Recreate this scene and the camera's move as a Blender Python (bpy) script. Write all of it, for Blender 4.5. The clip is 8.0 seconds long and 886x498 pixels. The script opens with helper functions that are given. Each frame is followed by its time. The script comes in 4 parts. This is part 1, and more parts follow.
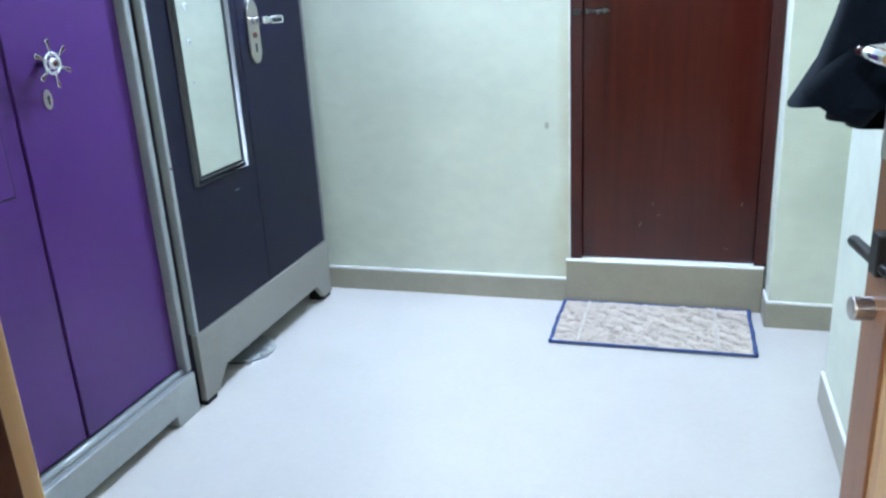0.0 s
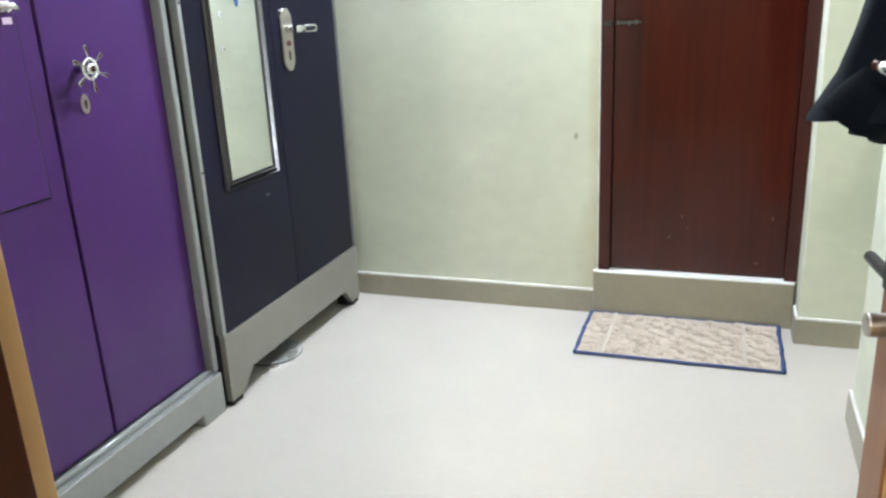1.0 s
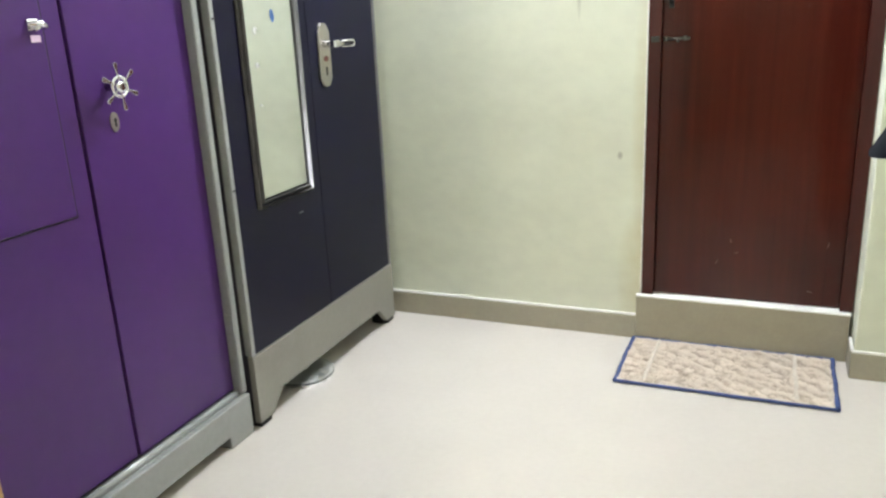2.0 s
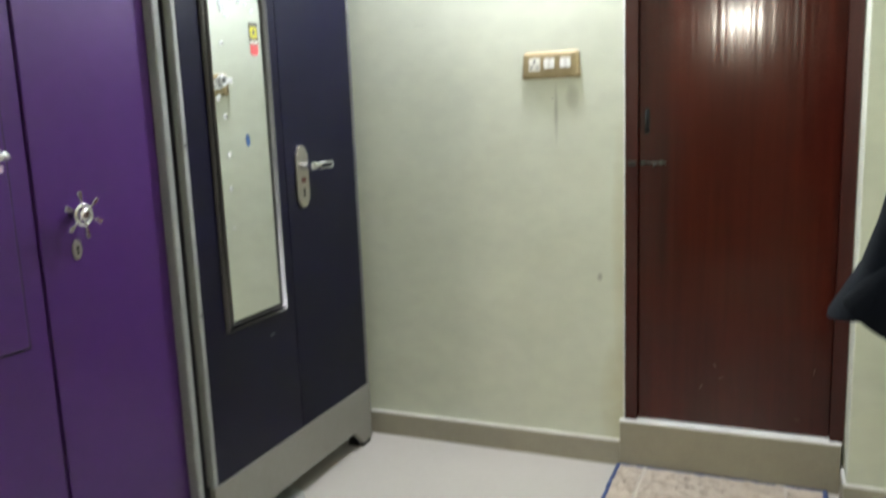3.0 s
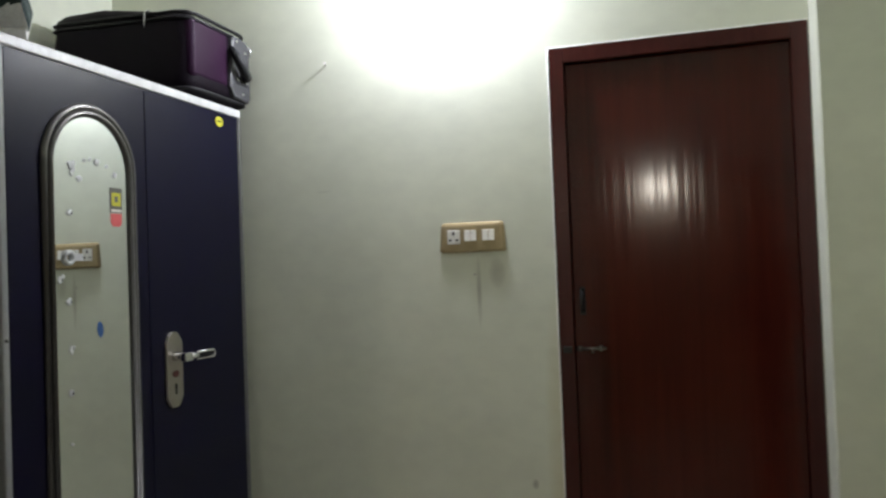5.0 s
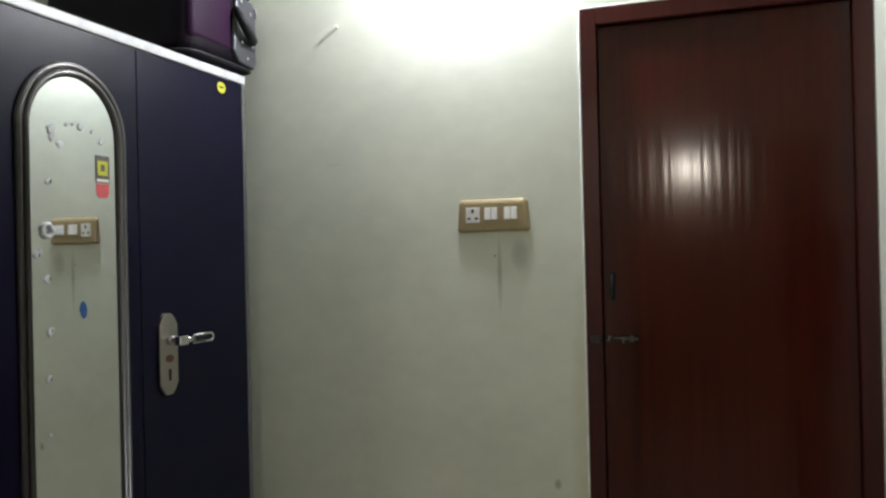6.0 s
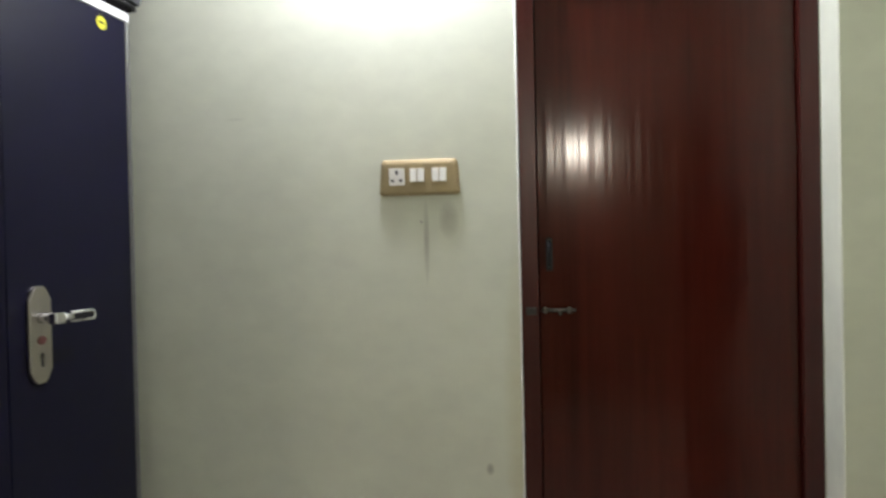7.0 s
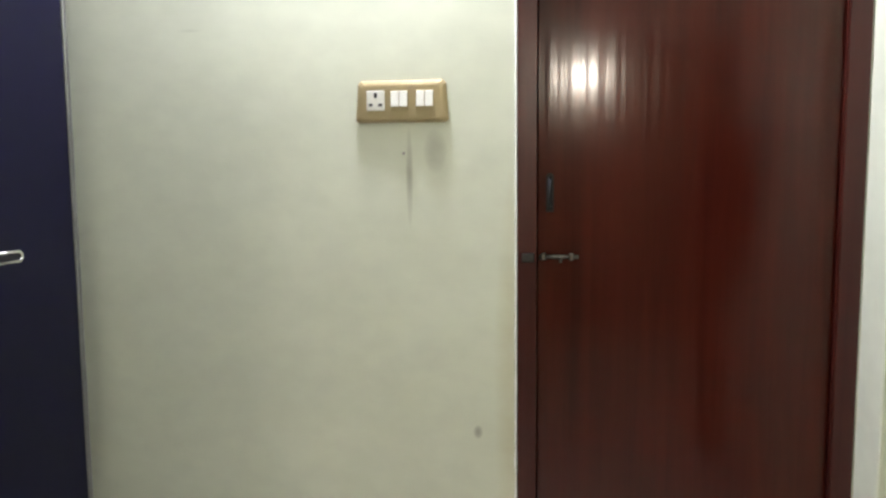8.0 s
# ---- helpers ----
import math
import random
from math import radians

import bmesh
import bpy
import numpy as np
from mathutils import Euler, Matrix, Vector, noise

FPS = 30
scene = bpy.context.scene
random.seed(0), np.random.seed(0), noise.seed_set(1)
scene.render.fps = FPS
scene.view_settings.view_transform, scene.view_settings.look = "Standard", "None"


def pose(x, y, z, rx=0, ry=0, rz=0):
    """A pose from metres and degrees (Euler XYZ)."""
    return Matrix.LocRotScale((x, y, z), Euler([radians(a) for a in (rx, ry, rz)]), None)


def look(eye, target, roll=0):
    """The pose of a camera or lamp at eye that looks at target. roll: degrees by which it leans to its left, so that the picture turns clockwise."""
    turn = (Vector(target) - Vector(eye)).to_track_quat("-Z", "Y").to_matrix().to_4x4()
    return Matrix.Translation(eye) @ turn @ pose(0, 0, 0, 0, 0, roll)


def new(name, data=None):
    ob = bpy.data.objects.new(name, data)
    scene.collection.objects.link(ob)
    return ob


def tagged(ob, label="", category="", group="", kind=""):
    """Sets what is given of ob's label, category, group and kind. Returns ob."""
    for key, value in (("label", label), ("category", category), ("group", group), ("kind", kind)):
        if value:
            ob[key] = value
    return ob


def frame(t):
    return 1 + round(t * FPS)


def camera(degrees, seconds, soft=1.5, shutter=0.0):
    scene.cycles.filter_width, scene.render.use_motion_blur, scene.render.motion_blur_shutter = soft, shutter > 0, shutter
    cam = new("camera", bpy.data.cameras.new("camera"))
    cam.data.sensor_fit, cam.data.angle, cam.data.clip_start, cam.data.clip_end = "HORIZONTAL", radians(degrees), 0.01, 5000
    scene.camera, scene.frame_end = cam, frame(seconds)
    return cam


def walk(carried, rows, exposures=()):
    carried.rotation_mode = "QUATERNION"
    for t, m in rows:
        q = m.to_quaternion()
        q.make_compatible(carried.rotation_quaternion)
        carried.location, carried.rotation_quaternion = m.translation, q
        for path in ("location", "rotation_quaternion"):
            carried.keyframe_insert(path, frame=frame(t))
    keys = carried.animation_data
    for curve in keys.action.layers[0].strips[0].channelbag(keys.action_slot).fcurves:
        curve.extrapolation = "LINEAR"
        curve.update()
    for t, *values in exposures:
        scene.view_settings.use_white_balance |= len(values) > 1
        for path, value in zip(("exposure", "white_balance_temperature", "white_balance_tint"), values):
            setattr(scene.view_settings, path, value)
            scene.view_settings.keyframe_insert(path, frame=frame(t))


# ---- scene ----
cam = camera(58.5, 8.0, soft=2.4, shutter=0.4)
PATH = [
    (0, (0.418, 0.367, 1.282), (-0.149, 2.178, 0.648), -3.2),
    (0.5, (0.45, 0.357, 1.291), (-0.145, 2.163, 0.671), -3.4),
    (1, (0.455, 0.361, 1.283), (-0.198, 2.151, 0.6745), -2.8),
    (1.2, (0.432, 0.392, 1.288), (-0.2255, 2.179, 0.678), -2.65),
    (2.3, (0.466, 0.471, 1.308), (-0.32, 2.223, 0.749), -2.8),
    (2.5, (0.473, 0.486, 1.317), (-0.311, 2.249, 0.79), -2.8),
    (2.8, (0.490, 0.522, 1.338), (-0.292, 2.315, 0.916), -2.7),
    (3, (0.505, 0.552, 1.363), (-0.266, 2.366, 1.024), -2.2),
    (3.3, (0.447, 0.588, 1.402), (-0.176, 2.483, 1.254), -1.2),
    (3.5, (0.426, 0.641, 1.402), (-0.128, 2.562, 1.339), -1.55),
    (3.7, (0.428, 0.705, 1.420), (-0.087, 2.637, 1.420), -1.6),
    (4, (0.399, 0.753, 1.422), (-0.072, 2.693, 1.467), -1.85),
    (4.5, (0.376, 0.850, 1.421), (-0.082, 2.796, 1.469), -1.75),
    (5, (0.382, 0.977, 1.427), (-0.199, 2.890, 1.4735), -2.1),
    (5.2, (0.391, 1.015, 1.432), (-0.239, 2.908, 1.4745), -2.0),
    (6.3, (0.270, 1.229, 1.410), (-0.356, 3.125, 1.407), -0.9),
    (6.5, (0.200, 1.260, 1.397), (-0.349, 3.182, 1.4185), -0.95),
    (6.8, (0.130, 1.307, 1.356), (-0.2525, 3.271, 1.376), -1.1),
    (7, (0.132, 1.350, 1.357), (-0.187, 3.322, 1.3285), -1.25),
    (7.3, (0.110, 1.450, 1.344), (-0.164, 3.443, 1.2535), -1.3),
    (7.5, (0.117, 1.507, 1.351), (-0.172, 3.482, 1.232), -1.5),
    (8, (0.122, 1.618, 1.372), (-0.195, 3.581, 1.162), -0.5),
]
EXPOSURES = [(0, 1.56, 5000, 10), (0.5, 1.5, 5650, 11), (1, 1.5, 6150, 12), (1.5, 1.48, 6350, 12), (2.5, 1.46, 6750, 12), (3.0, 0.82, 6600, 11), (3.3, 0.15, 6450, 12), (3.7, -0.46, 6400, 11), (4.5, -0.60, 6650, 13),
             (5.5, -0.37, 6700, 14), (6.5, -0.36, 6700, 14), (7.0, 0.12, 6800, 15), (7.5, 0.48, 6800, 15), (8, 0.76, 6800, 14)]
walk(cam, [(t, look(eye, target, roll)) for t, eye, target, roll in PATH], EXPOSURES)

# ---- light and exposure ----
world = bpy.data.worlds.new("world")
scene.world = world
world.use_nodes = True
world.node_tree.nodes["Background"].inputs[0].default_value = (0.02, 0.02, 0.022, 1)
world.node_tree.nodes["Background"].inputs[1].default_value = 0.3
BULB_WATTS, HALL_WATTS = 50.5, 31.0


# ---- materials ----
def mat(name, colour, rough=0.5, metal=0.0, spec=0.5, coat=0.0):
    m = bpy.data.materials.new(name)
    m.use_nodes = True
    b = m.node_tree.nodes["Principled BSDF"]
    b.inputs["Base Color"].default_value = (*colour, 1)
    b.inputs["Roughness"].default_value = rough
    b.inputs["Metallic"].default_value = metal
    b.inputs["Specular IOR Level"].default_value = spec
    b.inputs["Coat Weight"].default_value = coat
    return m


def nd(m, kind, **values):
    n = m.node_tree.nodes.new(kind)
    for k, v in values.items():
        n.inputs[k].default_value = v
    return n


def link(m, a, ao, b, bi):
    m.node_tree.links.new(a.outputs[ao], b.inputs[bi])


def coords(m, scale=(1, 1, 1)):
    """World-sized coordinates: positions in metres, times a scale."""
    g = nd(m, "ShaderNodeNewGeometry")
    mp = nd(m, "ShaderNodeMapping")
    mp.inputs["Scale"].default_value = scale
    link(m, g, "Position", mp, "Vector")
    return mp


def ramp(m, src, out, stops):
    r = nd(m, "ShaderNodeValToRGB")
    e = r.color_ramp.elements
    while len(e) < len(stops):
        e.new(0.5)
    for el, (p, c) in zip(e, stops):
        el.position, el.color = p, (*c, 1)
    link(m, src, out, r, "Fac")
    return r


def mix(m, fac, a, b):
    n = m.node_tree.nodes.new("ShaderNodeMix")
    n.data_type = "RGBA"
    for sock, v in ((0, fac), (6, a), (7, b)):
        if isinstance(v, tuple) and len(v) == 2:
            m.node_tree.links.new(v[0].outputs[v[1]], n.inputs[sock])
        else:
            n.inputs[sock].default_value = v if sock == 0 else (*v, 1)
    return n


def bsdf(m):
    return m.node_tree.nodes["Principled BSDF"]


def vary(m, colour, amount=0.12, scale=(6, 6, 6), fine=(60, 60, 60), bump=0.0, bump_scale=(200, 200, 200), rough=None):
    """Mottle a plain material at two scales, with a fine relief."""
    lo = tuple(c * (1 - amount) for c in colour)
    hi = tuple(min(1, c * (1 + amount)) for c in colour)
    n1 = nd(m, "ShaderNodeTexNoise", Scale=1.0, Detail=5.0, Roughness=0.6)
    link(m, coords(m, scale), "Vector", n1, "Vector")
    r1 = ramp(m, n1, "Fac", [(0.3, lo), (0.7, hi)])
    n2 = nd(m, "ShaderNodeTexNoise", Scale=1.0, Detail=3.0)
    link(m, coords(m, fine), "Vector", n2, "Vector")
    r2 = ramp(m, n2, "Fac", [(0.35, lo), (0.65, hi)])
    x = mix(m, 0.35, (r1, "Color"), (r2, "Color"))
    link(m, x, 2, bsdf(m), "Base Color")
    if bump:
        n3 = nd(m, "ShaderNodeTexNoise", Scale=1.0, Detail=4.0)
        link(m, coords(m, bump_scale), "Vector", n3, "Vector")
        bp = nd(m, "ShaderNodeBump", Strength=bump, Distance=0.002)
        link(m, n3, "Fac", bp, "Height")
        link(m, bp, "Normal", bsdf(m), "Normal")
    if rough:
        rr = nd(m, "ShaderNodeMapRange")
        rr.inputs["To Min"].default_value, rr.inputs["To Max"].default_value = rough
        link(m, n1, "Fac", rr, "Value")
        link(m, rr, "Result", bsdf(m), "Roughness")
    return m, x


def wall_paint():
    """Pale cream-green emulsion, hand-plastered, with scuffs, damp yellowing by the door and a dirty run under the switches."""
    m = mat("wall_paint", (0.7, 0.72, 0.64), 0.62, spec=0.3)
    base = (0.697, 0.718, 0.582)
    _, x = vary(m, base, 0.065, (2.2, 2.2, 4.5), (14, 14, 20))
    g = nd(m, "ShaderNodeNewGeometry")
    sep = nd(m, "ShaderNodeSeparateXYZ")
    link(m, g, "Position", sep, "Vector")

    def math_node(op, a, b, clamp=False):
        n = m.node_tree.nodes.new("ShaderNodeMath")
        n.operation, n.use_clamp = op, clamp
        for i, v in enumerate((a, b)):
            if isinstance(v, tuple):
                m.node_tree.links.new(v[0].outputs[v[1]], n.inputs[i])
            else:
                n.inputs[i].default_value = v
        return n

    # damp yellow stain low beside the door frame
    warp = nd(m, "ShaderNodeTexNoise", Scale=9.0, Detail=6.0, Roughness=0.7)
    link(m, g, "Position", warp, "Vector")

    def blob(cx, cz, sx, sz, strength):
        dx = math_node("DIVIDE", (math_node("SUBTRACT", (sep, "X"), cx), 0), sx)
        dz = math_node("DIVIDE", (math_node("SUBTRACT", (sep, "Z"), cz), 0), sz)
        d2 = math_node("ADD", (math_node("MULTIPLY", (dx, 0), (dx, 0)), 0), (math_node("MULTIPLY", (dz, 0), (dz, 0)), 0))
        k = math_node("SUBTRACT", 1.0, (d2, 0), True)
        w = math_node("MULTIPLY", (k, 0), (math_node("MULTIPLY", (warp, "Fac"), strength), 0), True)
        near = math_node("GREATER_THAN", (sep, "Y"), 3.40)
        return math_node("MULTIPLY", (w, 0), (near, 0))

    damp = math_node("ADD", (blob(0.0, 0.25, 0.10, 0.30, 0.9), 0), (blob(0.0, 0.85, 0.055, 0.55, 0.8), 0), True)
    y = mix(m, (damp, 0), (x, 2), (0.52, 0.46, 0.25))
    grime = math_node("ADD", (blob(-0.252, 1.345, 0.009, 0.125, 0.85), 0), (blob(-0.190, 1.405, 0.03, 0.055, 0.8), 0), True)
    grime = math_node("ADD", (grime, 0), (blob(-0.79, 1.70, 0.035, 0.004, 0.35), 0), True)
    grime = math_node("ADD", (grime, 0), (blob(-0.092, 0.735, 0.012, 0.018, 1.4), 0), True)
    z = mix(m, (grime, 0), (y, 2), (0.27, 0.26, 0.2))
    link(m, z, 2, bsdf(m), "Base Color")
    n = nd(m, "ShaderNodeTexNoise", Scale=5.0, Detail=8.0, Roughness=0.55)
    link(m, g, "Position", n, "Vector")
    rol = nd(m, "ShaderNodeTexNoise", Scale=1.0, Detail=5.0, Roughness=0.6)
    link(m, coords(m, (9, 9, 55)), "Vector", rol, "Vector")
    bp0 = nd(m, "ShaderNodeBump", Strength=0.14, Distance=0.0012)
    link(m, rol, "Fac", bp0, "Height")
    bp = nd(m, "ShaderNodeBump", Strength=0.18, Distance=0.010)
    link(m, n, "Fac", bp, "Height")
    link(m, bp0, "Normal", bp, "Normal")
    link(m, bp, "Normal", bsdf(m), "Normal")
    return m


def wood(name, dark, light, rough, scale, coat=0.0, ripple=0.0, streak=0.5, spec=0.38):
    """Vertical grain: stretched noise and waves along z, with a rippled varnish."""
    m = mat(name, light, rough, spec=spec, coat=coat)
    bsdf(m).inputs["Coat Roughness"].default_value = 0.08
    n = nd(m, "ShaderNodeTexNoise", Scale=1.0, Detail=7.0, Roughness=0.62, Distortion=0.6)
    link(m, coords(m, (scale, scale, scale * 0.045)), "Vector", n, "Vector")
    r = ramp(m, n, "Fac", [(0.5 - streak * 0.4, dark), (0.5 + streak * 0.4, light)])
    n2 = nd(m, "ShaderNodeTexNoise", Scale=1.0, Detail=2.0)
    link(m, coords(m, (3, 3, 1.2)), "Vector", n2, "Vector")
    r2 = ramp(m, n2, "Fac", [(0.3, dark), (0.7, light)])
    x = mix(m, 0.3, (r, "Color"), (r2, "Color"))
    link(m, x, 2, bsdf(m), "Base Color")
    w = nd(m, "ShaderNodeTexNoise", Scale=1.0, Detail=1.5)
    link(m, coords(m, (34, 34, 0.7)), "Vector", w, "Vector")
    bp = nd(m, "ShaderNodeBump", Strength=ripple, Distance=0.004)
    link(m, w, "Fac", bp, "Height")
    bp2 = nd(m, "ShaderNodeBump", Strength=0.08, Distance=0.001)
    link(m, n, "Fac", bp2, "Height")
    link(m, bp, "Normal", bp2, "Normal")
    link(m, bp2, "Normal", bsdf(m), "Normal")
    if coat:
        link(m, bp, "Normal", bsdf(m), "Coat Normal")
    return m


def emitter(name, colour, strength):
    m = mat(name, (0.9, 0.9, 0.9), 0.4)
    bsdf(m).inputs["Emission Color"].default_value = (*colour, 1)
    bsdf(m).inputs["Emission Strength"].default_value = strength
    return m


WALL = wall_paint()
# hall walls stay out of view; colour darkened to cut bounce and dim their reflection
HALLW = vary(mat("hall_paint_dimmed", (0.36, 0.30, 0.23), 0.7, spec=0.2), (0.36, 0.30, 0.23), 0.06, (2, 2, 2), (20, 20, 20), 0.1, (60, 60, 60))[0]
CEIL = vary(mat("ceiling_paint", (0.8, 0.8, 0.77), 0.8), (0.8, 0.8, 0.77), 0.03, (2, 2, 2), (20, 20, 20))[0]
FLOOR = vary(mat("floor_tile", (0.66, 0.63, 0.55), 0.22, spec=0.45), (0.59, 0.552, 0.495), 0.035, (3, 3, 3), (45, 45, 45), rough=(0.16, 0.30))[0]
SKIRT = vary(mat("skirting_tile", (0.36, 0.33, 0.27), 0.3), (0.365, 0.335, 0.255), 0.07, (8, 8, 8), (70, 70, 70))[0]
GROUT = vary(mat("white_filler", (0.86, 0.85, 0.80), 0.6), (0.86, 0.85, 0.80), 0.14, (12, 12, 12))[0]
RED = wood("red_varnish", (0.033, 0.0044, 0.0025), (0.068, 0.0100, 0.0058), 0.125, 26, ripple=0.17, spec=0.36)
REDF = wood("red_frame_varnish", (0.034, 0.0050, 0.0036), (0.066, 0.0114, 0.008), 0.26, 30, ripple=0.1)
TEAK = wood("teak_veneer", (0.30, 0.13, 0.025), (0.62, 0.33, 0.085), 0.34, 30, coat=0.2, ripple=0.05)
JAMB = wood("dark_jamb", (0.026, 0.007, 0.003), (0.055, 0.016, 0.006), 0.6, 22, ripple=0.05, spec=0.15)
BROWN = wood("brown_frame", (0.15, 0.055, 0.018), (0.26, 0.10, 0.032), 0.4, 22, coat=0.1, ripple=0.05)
TAN = wood("tan_rebate", (0.42, 0.28, 0.13), (0.58, 0.42, 0.22), 0.6, 30)
PURPLE = vary(mat("purple_enamel", (0.115, 0.024, 0.27), 0.30, spec=0.44), (0.056, 0.0135, 0.117), 0.08, (2.5, 2.5, 2.5), (30, 30, 30), 0.03, (160, 160, 160), (0.30, 0.38))[0]
NAVY = vary(mat("navy_enamel", (0.02, 0.018, 0.055), 0.30, spec=0.20), (0.0028, 0.0023, 0.0140), 0.10, (3, 3, 3), (40, 40, 40), 0.02, (160, 160, 160), (0.29, 0.33))[0]
STEEL = vary(mat("grey_enamel", (0.36, 0.37, 0.37), 0.27, spec=0.5), (0.28, 0.285, 0.278), 0.09, (5, 5, 5), (60, 60, 60), 0.04, (160, 160, 160))[0]
CARCASS = vary(mat("carcass_enamel", (0.035, 0.032, 0.045), 0.5, spec=0.3), (0.035, 0.032, 0.045), 0.15, (6, 6, 6), (60, 60, 60))[0]
RAIL = vary(mat("pale_enamel", (0.58, 0.58, 0.57), 0.35), (0.58, 0.58, 0.57), 0.16, (9, 22, 9), (70, 70, 70), 0.08, (160, 160, 160))[0]
PLINTH = vary(mat("plinth_enamel", (0.22, 0.21, 0.18), 0.4), (0.225, 0.213, 0.185), 0.08, (6, 6, 6), (60, 60, 60), 0.05, (160, 160, 160))[0]
CHROME = vary(mat("chrome", (0.82, 0.82, 0.84), 0.12, metal=1.0), (0.82, 0.82, 0.84), 0.05, (40, 40, 40), rough=(0.08, 0.2))[0]
SATIN = vary(mat("satin_nickel", (0.47, 0.44, 0.40), 0.34, metal=1.0), (0.47, 0.44, 0.40), 0.08, (40, 40, 40), (200, 200, 200))[0]
# metal variant of the grey trim, for the stile that falls into shade
TRIM_SHADE = vary(mat("shaded_trim", (0.30, 0.30, 0.30), 0.3, metal=0.9), (0.30, 0.30, 0.30), 0.15, (9, 9, 9), (70, 70, 70))[0]
SILL = vary(mat("sill_enamel", (0.30, 0.31, 0.31), 0.14, spec=0.8), (0.30, 0.31, 0.31), 0.08, (6, 6, 6), (60, 60, 60), rough=(0.10, 0.18))[0]
MOULD = vary(mat("mirror_moulding", (0.11, 0.105, 0.10), 0.34, metal=0.75), (0.11, 0.105, 0.10), 0.12, (20, 20, 20))[0]
BLACK = vary(mat("black_plastic", (0.015, 0.015, 0.016), 0.5, spec=0.2), (0.015, 0.015, 0.016), 0.25, (20, 20, 20))[0]
IRON = vary(mat("dark_iron", (0.045, 0.042, 0.038), 0.45, metal=0.8), (0.045, 0.042, 0.038), 0.25, (30, 30, 30))[0]
BOLT = vary(mat("dull_steel", (0.13, 0.125, 0.11), 0.42, metal=0.9), (0.13, 0.125, 0.11), 0.2, (60, 60, 60))[0]
MIRROR = mat("mirror_glass", (0.82, 0.86, 0.87), 0.015, metal=1.0)
GOLD = vary(mat("gold_plastic", (0.40, 0.31, 0.17), 0.28, metal=0.3), (0.39, 0.305, 0.165), 0.05, (30, 30, 30))[0]
IVORY = vary(mat("ivory_plastic", (0.82, 0.80, 0.73), 0.3), (0.82, 0.80, 0.73), 0.03, (40, 40, 40))[0]
# near-black, stands in for the shade inside holes and gaps
HOLE = mat("hole_shade", (0.01, 0.01, 0.01), 0.8)
LABEL = vary(mat("grey_label", (0.10, 0.10, 0.09), 0.5), (0.10, 0.10, 0.09), 0.2, (80, 80, 80))[0]
YELLOW = vary(mat("yellow_sticker", (0.55, 0.52, 0.03), 0.5), (0.55, 0.52, 0.03), 0.06, (60, 60, 60))[0]
PINK = vary(mat("red_sticker", (0.62, 0.1, 0.1), 0.5), (0.62, 0.1, 0.1), 0.08, (60, 60, 60))[0]
SCUFF = vary(mat("rubbed_varnish", (0.20, 0.10, 0.08), 0.5), (0.20, 0.10, 0.08), 0.3, (60, 60, 60))[0]
RUST = vary(mat("rubbed_red", (0.14, 0.045, 0.04), 0.5), (0.14, 0.045, 0.04), 0.3, (90, 90, 90))[0]
PALE = vary(mat("pale_label", (0.72, 0.56, 0.68), 0.5), (0.72, 0.56, 0.68), 0.06, (60, 60, 60))[0]
BLUE = vary(mat("blue_sticker", (0.03, 0.10, 0.26), 0.5), (0.03, 0.10, 0.26), 0.1, (80, 80, 80))[0]
GUM = vary(mat("dried_adhesive", (0.62, 0.64, 0.63), 0.25), (0.62, 0.64, 0.63), 0.2, (90, 90, 90))[0]
SUITCASE = vary(mat("suitcase_fabric", (0.018, 0.008, 0.02), 0.55, spec=0.1), (0.006, 0.0032, 0.007), 0.3, (8, 8, 8), (300, 300, 300), 0.25, (700, 700, 700))[0]
PLUM = vary(mat("plum_fabric", (0.085, 0.022, 0.075), 0.5, spec=0.1), (0.021, 0.006, 0.021), 0.2, (8, 8, 8), (300, 300, 300), 0.25, (700, 700, 700))[0]
CLOTH = vary(mat("dark_cloth", (0.012, 0.02, 0.028), 0.85, spec=0.1), (0.004, 0.0065, 0.012), 0.35, (9, 9, 9), (200, 200, 200), 0.4, (500, 500, 500))[0]
CLOTH2 = vary(mat("black_cloth", (0.011, 0.011, 0.012), 0.85, spec=0.1), (0.0035, 0.0035, 0.004), 0.35, (9, 9, 9), (200, 200, 200), 0.4, (500, 500, 500))[0]
RUG = vary(mat("rug_pile", (0.58, 0.50, 0.41), 0.95), (0.62, 0.535, 0.44), 0.14, (9, 12, 9), (70, 90, 70), 0.5, (260, 260, 260))[0]
RUGL = vary(mat("rug_stripe", (0.58, 0.52, 0.44), 0.95), (0.58, 0.52, 0.44), 0.15, (20, 20, 20), (200, 200, 200), 0.8, (260, 260, 260))[0]
BORDER = vary(mat("rug_border", (0.05, 0.08, 0.21), 0.9), (0.05, 0.08, 0.21), 0.3, (30, 30, 30), (200, 200, 200), 0.6, (300, 300, 300))[0]
HARD = vary(mat("grey_plastic", (0.05, 0.05, 0.055), 0.4), (0.05, 0.05, 0.055), 0.2, (20, 20, 20))[0]
SHOE = vary(mat("shoe_mesh", (0.62, 0.63, 0.62), 0.8), (0.62, 0.63, 0.62), 0.25, (30, 30, 30), (260, 260, 260), 0.5, (500, 500, 500))[0]
SOLE = vary(mat("shoe_rubber", (0.80, 0.79, 0.75), 0.6), (0.80, 0.79, 0.75), 0.15, (30, 30, 30))[0]
SHOEIN = vary(mat("shoe_lining", (0.012, 0.03, 0.026), 0.8), (0.012, 0.03, 0.026), 0.3, (30, 30, 30), (260, 260, 260), 0.4, (400, 400, 400))[0]
